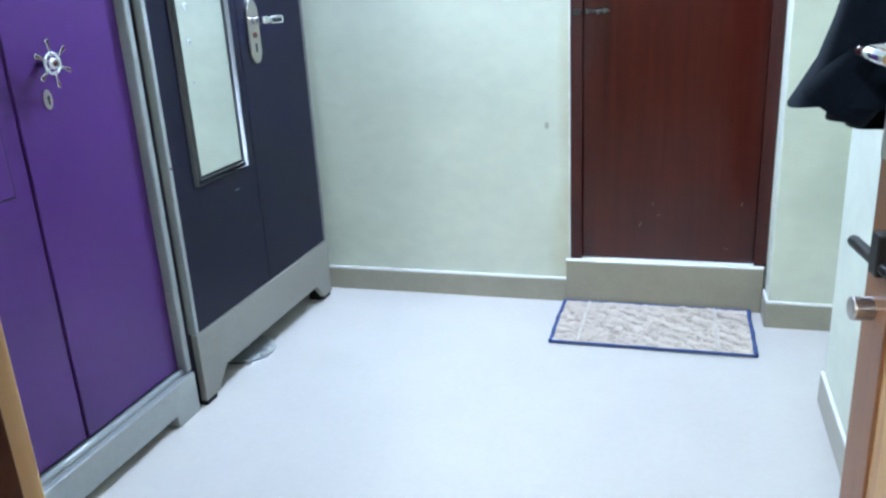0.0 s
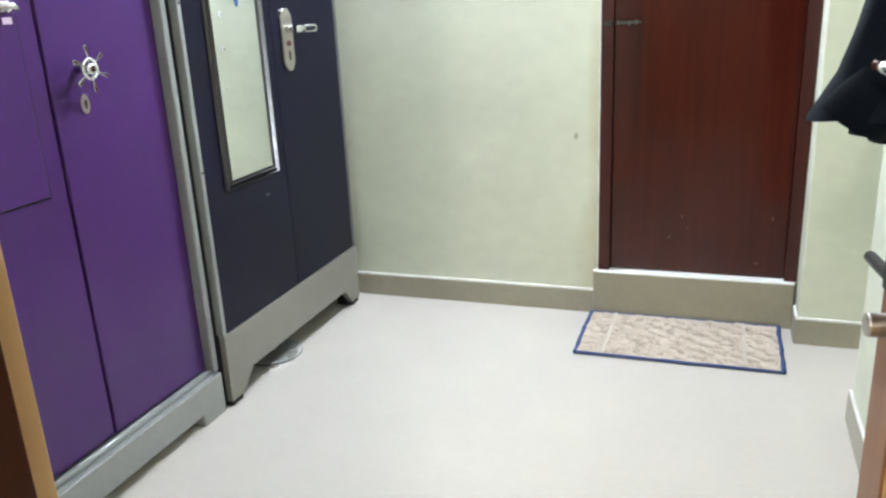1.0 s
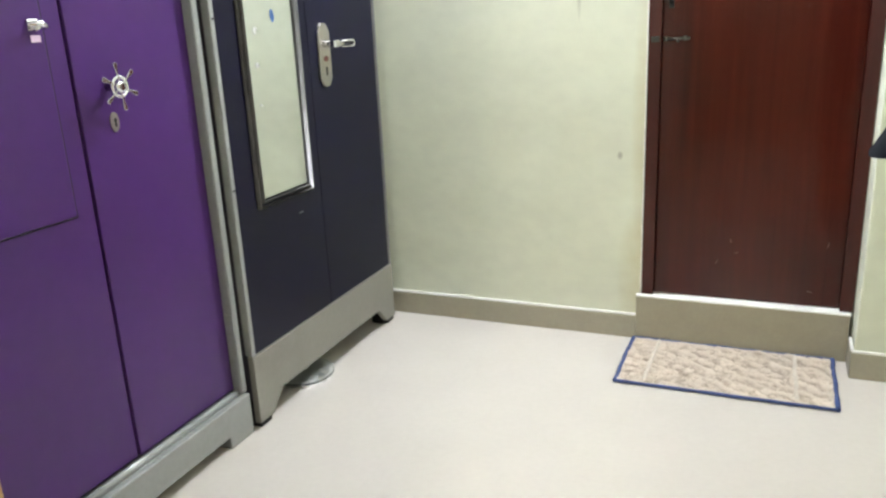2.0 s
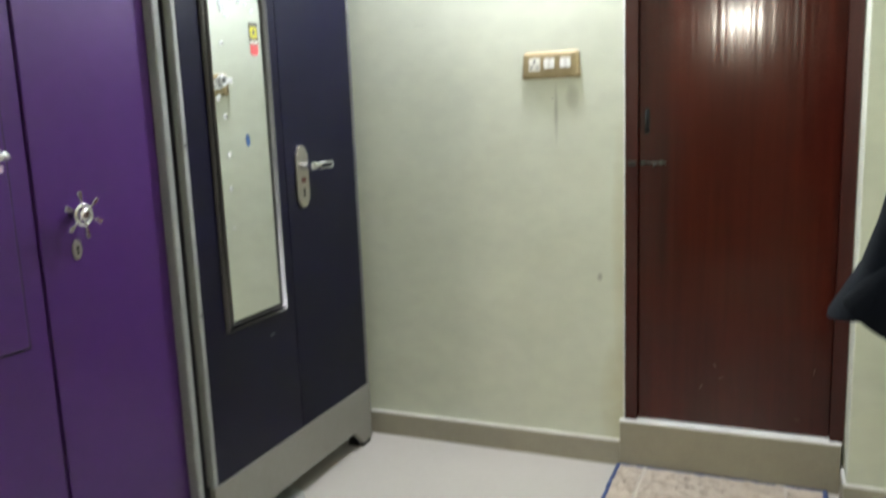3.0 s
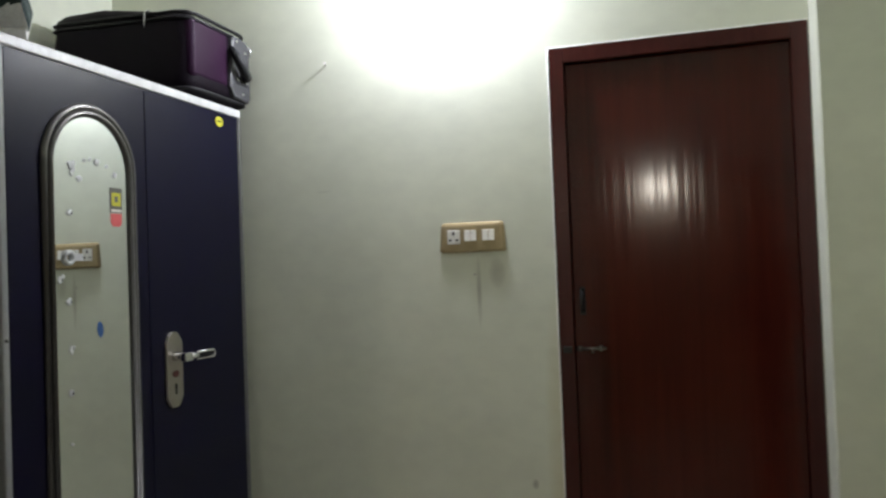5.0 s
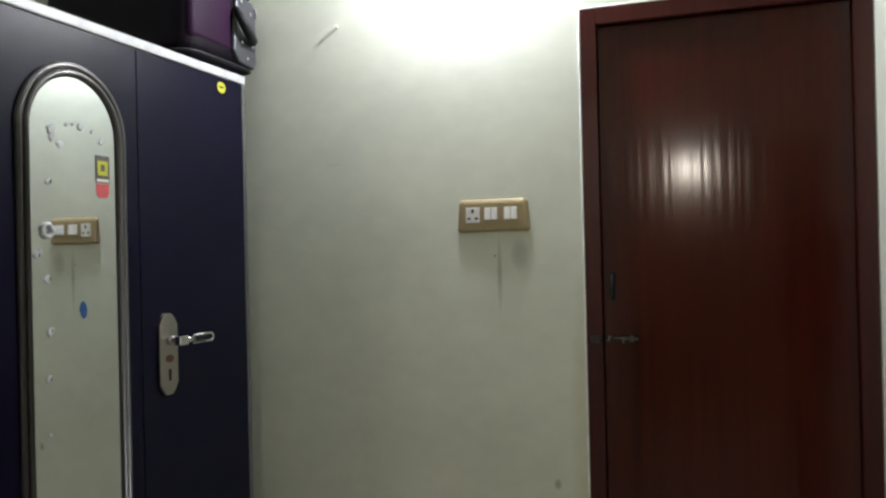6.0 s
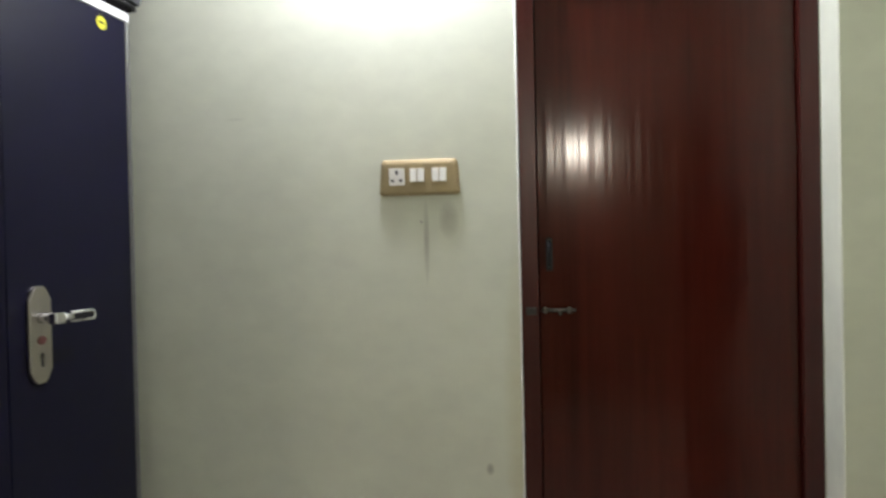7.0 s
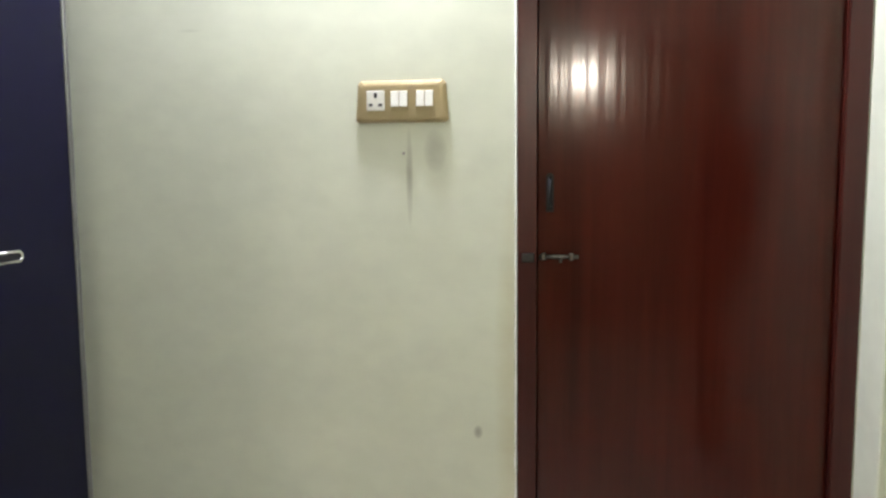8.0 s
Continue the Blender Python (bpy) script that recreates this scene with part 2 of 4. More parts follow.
LINK = vary(mat("chain_steel", (0.42, 0.41, 0.39), 0.35, metal=1.0), (0.42, 0.41, 0.39), 0.2, (60, 60, 60))[0]
BAGW = vary(mat("white_bag", (0.6, 0.61, 0.6), 0.4), (0.6, 0.61, 0.6), 0.2, (25, 25, 25))[0]
BAGK = vary(mat("dark_bag", (0.03, 0.045, 0.042), 0.35), (0.03, 0.045, 0.042), 0.4, (25, 25, 25))[0]
GLASS = mat("green_glass", (0.93, 0.97, 0.95), 0.03)
bsdf(GLASS).inputs["Transmission Weight"].default_value = 0.94
BULB = emitter("bulb_glow", (0.93, 1.0, 1.15), BULB_WATTS / (math.pi * 4 * math.pi * 0.032 ** 2))
HALL = emitter("hall_glow", (1.0, 0.97, 0.87), HALL_WATTS / (math.pi * 4 * math.pi * 0.042 ** 2))

# ---- mesh helpers ----
ORIGIN = {}


def box(bm, x0, x1, y0, y1, z0, z1, bevel=0.0, seg=2):
    g = bmesh.ops.create_cube(bm, size=1.0, matrix=Matrix.Translation(((x0 + x1) / 2, (y0 + y1) / 2, (z0 + z1) / 2)) @ Matrix.Diagonal((x1 - x0, y1 - y0, z1 - z0, 1)))
    if bevel:
        edges = list({e for v in g["verts"] for e in v.link_edges})
        bmesh.ops.bevel(bm, geom=edges, offset=bevel, segments=seg, profile=0.5, affect="EDGES")
    return bm


def boxes(*rows, bevel=0.0):
    bm = bmesh.new()
    for r in rows:
        box(bm, *r, bevel=bevel)
    return bm


def slab(outline, axis, a, b, bevel=0.0):
    """A plate: an outline in two coordinates, thick from a to b along the axis."""
    bm = bmesh.new()
    place = {"x": lambda u, v, w: (w, u, v), "y": lambda u, v, w: (u, w, v), "z": lambda u, v, w: (u, v, w)}[axis]
    lo = [bm.verts.new(place(u, v, a)) for u, v in outline]
    hi = [bm.verts.new(place(u, v, b)) for u, v in outline]
    bm.faces.new(lo), bm.faces.new(hi)
    n = len(outline)
    for i in range(n):
        bm.faces.new((lo[i], lo[(i + 1) % n], hi[(i + 1) % n], hi[i]))
    bmesh.ops.recalc_face_normals(bm, faces=bm.faces)
    if bevel:
        rim = [e for e in bm.edges if all(v in hi for v in e.verts)]
        bmesh.ops.bevel(bm, geom=rim, offset=bevel, segments=2, profile=0.5, affect="EDGES")
    return bm


def oval(cu, cv, ru, rv, n=24):
    return [(cu + ru * math.cos(2 * math.pi * i / n), cv + rv * math.sin(2 * math.pi * i / n)) for i in range(n)]


def tube(bm, pts, r, closed=False, seg=8):
    """A round bar along points; r: one radius or one for each point."""
    pts = [Vector(p) for p in pts]
    n = len(pts)
    rs = r if isinstance(r, (list, tuple)) else [r] * n
    rings, up = [], None
    for i, p in enumerate(pts):
        a = pts[i - 1] if (i or closed) else p
        b = pts[(i + 1) % n] if (i < n - 1 or closed) else p
        d = (b - a).normalized()
        if up is None:
            up = d.orthogonal()
        u = (up - d * up.dot(d)).normalized()
        up = u
        v = d.cross(u)
        rings.append([bm.verts.new(p + (u * math.cos(2 * math.pi * k / seg) + v * math.sin(2 * math.pi * k / seg)) * rs[i]) for k in range(seg)])
    for i in range(n if closed else n - 1):
        a, b = rings[i], rings[(i + 1) % n]
        shift = 0
        if closed and i == n - 1:
            shift = min(range(seg), key=lambda s: (b[s].co - a[0].co).length)
        for k in range(seg):
            bm.faces.new((a[k], a[(k + 1) % seg], b[(k + 1 + shift) % seg], b[(k + shift) % seg]))
    if not closed:
        bm.faces.new(rings[0]), bm.faces.new(rings[-1])
    bmesh.ops.recalc_face_normals(bm, faces=bm.faces)
    for ring in rings:
        for v in ring:
            for f in v.link_faces:
                f.smooth = len(f.verts) == 4
    return bm


def soft(bm):
    for f in bm.faces:
        f.smooth = True
    return bm


def mesh_of(name, bm, material):
    me = bpy.data.meshes.new(name)
    bm.to_mesh(me)
    bm.free()
    me.materials.append(material)
    return me


def solid(name, bm, material, label="", category="", kind="", group=""):
    ob = new(name, mesh_of(name, bm, material))
    ORIGIN[ob] = Vector()
    return tagged(ob, label, category, group, kind)


def thing(name, base, label, category, group="", kind=""):
    ob = new(name)
    ob.empty_display_size = 0.05
    ob.location = base
    ORIGIN[ob] = Vector(base)
    return tagged(ob, label, category, group, kind)


def part(name, bm, material, parent, label=""):
    """Links a bmesh, built in world places, as one mesh under a thing or a part."""
    bmesh.ops.translate(bm, verts=bm.verts, vec=-ORIGIN[parent])
    ob = new(name, mesh_of(name, bm, material))
    ob.parent = parent
    ORIGIN[ob] = ORIGIN[parent]
    return tagged(ob, label)


def rough_up(bm, amount, scale, seed=0.0):
    off = Vector((seed, seed * 1.7, seed * 0.3))
    for v in bm.verts:
        v.co += noise.noise_vector(v.co * scale + off) * amount
    return bm


# ---- the shell of the room and the hall ----
FAR, LEFT, RIGHT, CEILING = 3.45, -1.635, 0.865, 2.75
ENTRY0, ENTRY1, JAMB_L, JAMB_R, HEAD = 0.70, 0.825, -0.103, 0.80, 1.965
solid("floor", boxes((-1.9, 1.9, -1.1, 3.7, -0.1, 0.0)), FLOOR, "glossy cream vitrified floor tile", "floor", "structure")
solid("ceiling", boxes((-1.9, 1.9, -1.1, 3.7, CEILING, CEILING + 0.1)), CEIL, "plain white painted ceiling", "ceiling", "structure")
solid("wall_north", boxes((-1.8, 0.0, FAR, FAR + 0.15, 0, CEILING), (0.0, 0.75, FAR, FAR + 0.15, 2.10, CEILING), (0.75, 1.4, FAR, FAR + 0.15, 0, CEILING)), WALL,
      "pale cream-green painted plaster wall with stains", "wall", "structure")
solid("wall_behind_red_door", boxes((-0.05, 0.8, FAR + 0.151, FAR + 0.25, 0, CEILING)), WALL, "plain plaster wall", "wall", "structure")
solid("wall_west", boxes((LEFT - 0.15, LEFT, ENTRY1, FAR, 0, CEILING)), WALL, "pale painted plaster wall behind the cupboards", "wall", "structure")
solid("wall_east", boxes((RIGHT, RIGHT + 0.3, ENTRY1, 2.75, 0, CEILING)), WALL, "pale painted plaster wall with coats on it", "wall", "structure")
solid("wall_niche", boxes((1.166, 1.3, 2.75, 3.312, 0, CEILING)), WALL, "pale painted plaster back of a niche", "wall", "structure")
solid("pillar", boxes((0.752, 1.3, 3.312, FAR, 0, CEILING), bevel=0.004), WALL, "plastered pillar beside the red door", "pillar", "structure")
solid("wall_south", boxes((LEFT - 0.15, JAMB_L - 0.05, ENTRY0, ENTRY1, 0, CEILING), (JAMB_L - 0.05, JAMB_R + 0.05, ENTRY0, ENTRY1, HEAD + 0.05, CEILING), (JAMB_R + 0.05, 1.4, ENTRY0, ENTRY1, 0, CEILING)), WALL,
      "painted plaster wall round the entry", "wall", "structure")
# unseen walls closing the hall, toned dark to hold back the lamp's bounce
solid("wall_hall_west", boxes((-1.35, -1.2, -0.9, ENTRY0, 0, CEILING)), HALLW, "unseen plaster hall wall, darkened to cut bounced light", "wall", "structure")
solid("wall_hall_east", boxes((1.3, 1.45, -0.9, ENTRY0, 0, CEILING)), HALLW, "unseen plaster hall wall, darkened to cut bounced light", "wall", "structure")
solid("wall_hall_south", boxes((-1.35, 1.45, -1.05, -0.9, 0, CEILING)), HALLW, "unseen plaster hall wall, darkened to cut bounced light", "wall", "structure")


def skirting(name, x0, x1, y0, y1, along):
    ob = solid(name, boxes((x0, x1, y0, y1, 0, 0.094), bevel=0.0015), SKIRT, "grey-beige tile skirting with white filler on top", "skirting", "structure")
    inset = 0.001
    part("filler", boxes((x0 + inset, x1 - inset, y0 + inset, y1 - inset, 0.0942, 0.104), bevel=0.003), GROUT, ob, "white filler line")
    return ob


skirting("baseboard_north", LEFT, -0.016, FAR - 0.013, FAR, "x")
skirting("baseboard_pillar", 0.742, 1.166, 3.299, 3.312, "x")
skirting("baseboard_pillar_side", 0.740, 0.752, 3.313, FAR - 0.02, "y")
skirting("baseboard_east", RIGHT - 0.012, RIGHT, 0.84, 2.762, "y")

# step below the red door
step = solid("door_step", boxes((-0.015, 0.74, 3.432, 3.60, 0, 0.180), bevel=0.002), SKIRT, "grey-beige tiled step below the red door", "step", "structure")
part("step_top", boxes((-0.017, 0.742, 3.426, 3.60, 0.1805, 0.188), bevel=0.002), GROUT, step, "pale cream step edge")


# ---- red door in its frame ----
def red_door():
    d = thing("door_1", (0.375, FAR, 0.188), "closed dark red varnished wooden door with a tower bolt", "door", kind="structure")
    f = boxes((0.001, 0.046, FAR - 0.004, FAR + 0.11, 0.1885, 2.10), (0.703, 0.749, FAR - 0.004, FAR + 0.11, 0.1885, 2.10), (0.046, 0.703, FAR - 0.004, FAR + 0.11, 2.053, 2.10), bevel=0.002)
    part("door_frame", f, REDF, d, "dark red varnished wooden frame")
    leaf = part("door_leaf", boxes((0.0468, 0.7022, FAR + 0.024, FAR + 0.06, 0.190, 2.0522), bevel=0.002), RED, d, "glossy dark red varnished leaf")
    b = bmesh.new()
    tube(b, [(0.050, FAR + 0.018, 1.158), (0.142, FAR + 0.018, 1.158)], 0.0045)
    box(b, 0.056, 0.066, FAR + 0.012, FAR + 0.03, 1.150, 1.166, 0.002)
    box(b, 0.120, 0.130, FAR + 0.012, FAR + 0.03, 1.150, 1.166, 0.002)
    box(b, 0.098, 0.104, FAR - 0.002, FAR + 0.02, 1.146, 1.160, 0.002)
    part("bolt", b, BOLT, leaf, "steel tower bolt")
    part("bolt_keeper", boxes((0.012, 0.040, FAR - 0.012, FAR - 0.003, 1.148, 1.168), bevel=0.002), IRON, d, "dark bolt keeper")
    for x, z, dx, dz in ((0.274, 0.335, 0.012, 0.020), (0.320, 0.420, -0.009, 0.016), (0.342, 0.374, 0.016, 0.006), (0.649, 0.426, 0.004, 0.022), (0.60, 0.245, -0.02, 0.004)):
        s = bmesh.new()
        n = 8
        tube(s, [(x + dx * (i / n - 0.5) + 0.002 * noise.noise(Vector((i * 0.5, x * 20, z))), FAR + 0.0242, z + dz * (i / n - 0.5)) for i in range(n + 1)], [0.0004 + 0.0009 * math.sin(math.pi * i / n) for i in range(n + 1)], seg=6)
        part("scuff", s, SCUFF, leaf, "pale rubbed scratch")
    p = slab([(0.066, 1.262), (0.084, 1.262), (0.084, 1.345), (0.080, 1.352), (0.070, 1.352), (0.066, 1.345)], "y", FAR + 0.028, FAR + 0.022)
    tube(p, [(0.075, FAR + 0.022, 1.34), (0.075, FAR + 0.004, 1.335), (0.075, FAR + 0.004, 1.28), (0.075, FAR + 0.022, 1.274)], 0.005)
    part("pull_handle", p, BLACK, leaf, "dark iron pull handle")


red_door()
# ragged white filler along the frame's edge
for name, ends in (("trim_side", ((-0.002, 0.19), (-0.002, 2.10))), ("trim_top", ((0.0, 2.102), (0.75, 2.102)))):
    b = bmesh.new()
    (ax, az), (bx, bz) = ends
    pts = [(ax + (bx - ax) * i / 60 + 0.0012 * noise.noise(Vector((i * 0.9, 1, 0))), FAR - 0.001, az + (bz - az) * i / 60 + 0.0012 * noise.noise(Vector((i * 0.9, 5, 0)))) for i in range(61)]
    tube(b, pts, [0.0032 + 0.0022 * noise.noise(Vector((i * 0.7, 9, 0))) for i in range(61)], seg=6)
    solid(name, b, GROUT, "ragged white filler round the red door frame", "trim", "structure")



# ---- entry door, pushed open ----
def entry_door(angle):
    frame_ob = thing("door_2_frame", (JAMB_L, ENTRY0, 0), "brown wooden entry frame with a pale rebate", "door frame", kind="structure")
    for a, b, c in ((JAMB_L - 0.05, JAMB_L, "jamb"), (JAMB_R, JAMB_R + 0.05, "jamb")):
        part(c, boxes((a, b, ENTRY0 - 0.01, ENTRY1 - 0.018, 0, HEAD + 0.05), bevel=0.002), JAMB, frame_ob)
    part("jamb_rebate", boxes((JAMB_L - 0.05, JAMB_L - 0.004, ENTRY1 - 0.0175, ENTRY1 + 0.006, 0, HEAD + 0.05), bevel=0.002), TAN, frame_ob, "pale tan rebate edge")
    part("strike_plate", boxes((JAMB_L - 0.004, JAMB_L + 0.0015, 0.77, 0.79, 1.02, 1.12), bevel=0.001), IRON, frame_ob)
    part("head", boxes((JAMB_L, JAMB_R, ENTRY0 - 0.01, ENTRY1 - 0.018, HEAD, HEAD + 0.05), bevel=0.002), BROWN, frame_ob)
    # the leaf is modelled shut, along -x from its hinge, then turned
    W, T = 0.78, 0.035
    d = thing("door_2", (0, 0, 0), "open golden teak-veneered door with a brown framed edge and bolt", "door")
    part("panel", boxes((-W + 0.09, -0.09, 0.004, T - 0.004, 0.98, 1.86), bevel=0.001), TEAK, d, "golden teak veneer panel")
    part("panel", boxes((-W + 0.09, -0.09, 0.004, T - 0.004, 0.12, 0.82), bevel=0.001), TEAK, d, "golden teak veneer panel")
    for x0, x1, z0, z1, n in ((-W, -W + 0.09, 0.01, 1.955, "stile"), (-0.09, 0, 0.01, 1.955, "stile"), (-W + 0.0905, -0.0905, 1.86, 1.955, "rail"), (-W + 0.0905, -0.0905, 0.82, 0.98, "rail"), (-W + 0.0905, -0.0905, 0.01, 0.12, "rail")):
        part(n, boxes((x0, x1, 0, T, z0, z1), bevel=0.003), BROWN, d)
    pl = part("handle_plate", boxes((-W + 0.012, -W + 0.052, -0.006, 0, 1.02, 1.26), bevel=0.002), SATIN, d, "satin steel lock plate")
    b = bmesh.new()
    tube(b, [(-W + 0.032, -0.004, 1.17), (-W + 0.032, -0.045, 1.17), (-W + 0.04, -0.055, 1.17), (-W + 0.14, -0.055, 1.168)], 0.009)
    part("lever", b, CHROME, pl, "chrome lever")
    al = part("latch_plate", boxes((-W + 0.075, -W + 0.115, -0.008, 0, 0.88, 1.0), bevel=0.003), IRON, d, "dark iron latch plate")
    b = bmesh.new()
    tube(b, [(-W - 0.01, -0.02, 0.89), (-W + 0.19, -0.02, 0.89)], 0.009)
    box(b, -W + 0.08, -W + 0.11, -0.03, -0.004, 0.875, 0.935, 0.003)
    part("sliding_bar", b, IRON, al, "dark iron sliding latch bar")
    part("knob", slab(oval(-W + 0.035, 0.80, 0.018, 0.018), "y", 0.0, -0.03, 0.004), SATIN, d)
    d.matrix_world = pose(JAMB_R - 0.002, ENTRY1, 0, 0, 0, -angle)


entry_door(82)


# ---- steel cupboards ----
FRONT, BACK = -1.047, -1.60


def mirror_outline(cu, half, z0, spring, n=20):
    pts = [(cu - half, z0), (cu + half, z0)]
    pts += [(cu + half * math.cos(math.pi * i / n), spring + half * math.sin(math.pi * i / n)) for i in range(n + 1)]
    return pts


def navy_cupboard():
    y0, y1, top = 2.351, 3.356, 1.987
    c = thing("steel_cupboard", (-1.32, (y0 + y1) / 2, 0), "navy blue steel cupboard with an arched mirror and grey trim", "cupboard", "steel cupboards")
    body = boxes((BACK, FRONT - 0.022, y0 + 0.002, y1 - 0.002, 0.10, top - 0.004), bevel=0.003)
    part("body", body, CARCASS, c, "dark enamelled steel carcass")
    part("side_stile", boxes((FRONT - 0.03, FRONT, y0, y0 + 0.020, 0.256, top - 0.026), bevel=0.004), STEEL, c)
    # right stile: same trim as the left, its shade put into a darker material
    part("side_stile", boxes((FRONT - 0.03, FRONT, y1 - 0.016, y1, 0.256, top - 0.026), bevel=0.004), TRIM_SHADE, c)
    part("top_rail", boxes((FRONT - 0.03, FRONT + 0.001, y0, y1, top - 0.027, top), bevel=0.004), RAIL, c, "pale worn top rail")
    outline = [(y0, 0.020), (y0 + 0.078, 0.020), (y0 + 0.085, 0.03), (y0 + 0.14, 0.088), (y1 - 0.14, 0.088), (y1 - 0.085, 0.03), (y1 - 0.078, 0.020), (y1, 0.020), (y1, 0.255), (y0, 0.255)]
    part("plinth", slab(outline, "x", FRONT - 0.02, FRONT + 0.002, 0.003), PLINTH, c, "grey plinth with cut-out feet")
    part("foot", boxes((FRONT - 0.075, FRONT - 0.0205, y0 + 0.005, y0 + 0.075, 0, 0.10), (FRONT - 0.022, FRONT - 0.003, y0 + 0.006, y0 + 0.068, 0, 0.0195), bevel=0.004), BLACK, c, "black rubber foot")
    part("foot", boxes((FRONT - 0.075, FRONT - 0.0205, y1 - 0.075, y1 - 0.005, 0, 0.10), (FRONT - 0.022, FRONT - 0.003, y1 - 0.066, y1 - 0.006, 0, 0.0195), bevel=0.004), BLACK, c, "black rubber foot")
    part("foot", boxes((BACK, BACK + 0.06, y0 + 0.005, y0 + 0.075, 0, 0.10), bevel=0.004), BLACK, c)
    part("foot", boxes((BACK, BACK + 0.06, y1 - 0.075, y1 - 0.005, 0, 0.10), bevel=0.004), BLACK, c)
    seam = 2.854
    left = part("door", boxes((FRONT - 0.02, FRONT - 0.003, y0 + 0.022, seam - 0.001, 0.258, top - 0.028), bevel=0.002), NAVY, c, "navy door with the mirror")
    right = part("door", boxes((FRONT - 0.02, FRONT - 0.003, seam + 0.001, y1 - 0.018, 0.258, top - 0.028), bevel=0.002), NAVY, c, "navy door with the handle")
    # arched mirror with a ribbed moulding
    cu, half, z0, spring = 2.636, 0.131, 0.742, 1.708
    part("mirror", slab(mirror_outline(cu, half, z0, spring), "x", FRONT - 0.003, FRONT + 0.001), MIRROR, left, "arched mirror with old adhesive marks")
    for grow, r, proud in ((0.0095, 0.0085, 0.002), (0.0262, 0.0100, -0.002)):
        b = bmesh.new()
        o = mirror_outline(cu, half + grow, z0 - grow, spring, 24)
        tube(b, [(FRONT + proud, u, v) for u, v in o], r, closed=True, seg=10)
        part("mirror_moulding", b, MOULD, left, "grey metal moulding")
    # lock plate and lever
    py, pz0, pz1, hw = 2.951, 1.050, 1.268, 0.037
    oct_ = [(py - hw, pz0 + 0.03), (py - hw * 0.6, pz0 + 0.008), (py - hw * 0.3, pz0), (py + hw * 0.3, pz0), (py + hw * 0.6, pz0 + 0.008), (py + hw, pz0 + 0.03),
            (py + hw, pz1 - 0.03), (py + hw * 0.6, pz1 - 0.008), (py + hw * 0.3, pz1), (py - hw * 0.3, pz1), (py - hw * 0.6, pz1 - 0.008), (py - hw, pz1 - 0.03)]
    pl = part("lock_plate", slab(oct_, "x", FRONT - 0.003, FRONT + 0.006, 0.003), SATIN, right, "satin steel lock plate")
    b = bmesh.new()
    tube(b, [(FRONT + 0.004, py - 0.004, 1.197), (FRONT + 0.050, py - 0.004, 1.197)], 0.012, seg=12)
    box(b, FRONT + 0.036, FRONT + 0.060, py - 0.022, py + 0.014, 1.184, 1.210, 0.004)
    tube(b, [(FRONT + 0.048, py + 0.012, 1.197), (FRONT + 0.048, py + 0.045, 1.196)], [0.007, 0.010], seg=10)
    loop = [(py + 0.045, 1.205), (py + 0.128, 1.204), (py + 0.136, 1.198), (py + 0.136, 1.188), (py + 0.128, 1.183), (py + 0.045, 1.186)]
    tube(b, [(FRONT + 0.048, u, v) for u, v in loop], 0.0038, closed=True, seg=8)
    lever = part("lever", b, CHROME, right, "chrome lever with an open loop")
    part("lever_inlay", boxes((FRONT + 0.046, FRONT + 0.050, py + 0.05, py + 0.13, 1.189, 1.200), bevel=0.001), BLACK, right, "black inlay")
    part("keyhole", slab([(py - 0.004, 1.088), (py + 0.004, 1.088), (py + 0.004, 1.108), (py + 0.006, 1.114), (py, 1.120), (py - 0.006, 1.114), (py - 0.004, 1.108)], "x", FRONT + 0.006, FRONT + 0.0075), HOLE, right)
    part("red_mark", slab(oval(py, 1.147, 0.016, 0.010), "x", FRONT + 0.006, FRONT + 0.0072), RUST, right, "rubbed reddish mark")
    part("oval_sticker", slab(oval(3.229, 1.929, 0.021, 0.017), "x", FRONT - 0.003, FRONT - 0.0015), YELLOW, right, "yellow oval sticker")
    part("sticker_bar", boxes((FRONT - 0.0015, FRONT - 0.0009, 3.217, 3.241, 1.927, 1.932)), BLACK, right)
    # stickers and marks on the mirror
    st = part("label", boxes((FRONT + 0.001, FRONT + 0.0018, 2.699, 2.746, 1.602, 1.668)), LABEL, left, "yellow and black label")
    part("label_field", boxes((FRONT + 0.0018, FRONT + 0.0024, 2.706, 2.739, 1.620, 1.655)), YELLOW, left)
    part("label_bar", boxes((FRONT + 0.0024, FRONT + 0.0029, 2.716, 2.729, 1.630, 1.646)), LABEL, left)
    part("label_bar", boxes((FRONT + 0.0018, FRONT + 0.0024, 2.703, 2.742, 1.605, 1.611)), IVORY, left)
    tab = [(2.701, 1.600), (2.701, 1.577), (2.709, 1.566), (2.736, 1.566), (2.744, 1.577), (2.744, 1.600)]
    part("red_tab", slab(tab, "x", FRONT + 0.001, FRONT + 0.0018), PINK, left, "red sticker tab")
    blot = [(2.640, 1.302), (2.644, 1.318), (2.652, 1.322), (2.660, 1.314), (2.664, 1.298), (2.660, 1.284), (2.652, 1.280), (2.645, 1.288)]
    part("blue_sticker", slab(blot, "x", FRONT + 0.001, FRONT + 0.0018), BLUE, left, "small torn blue sticker")
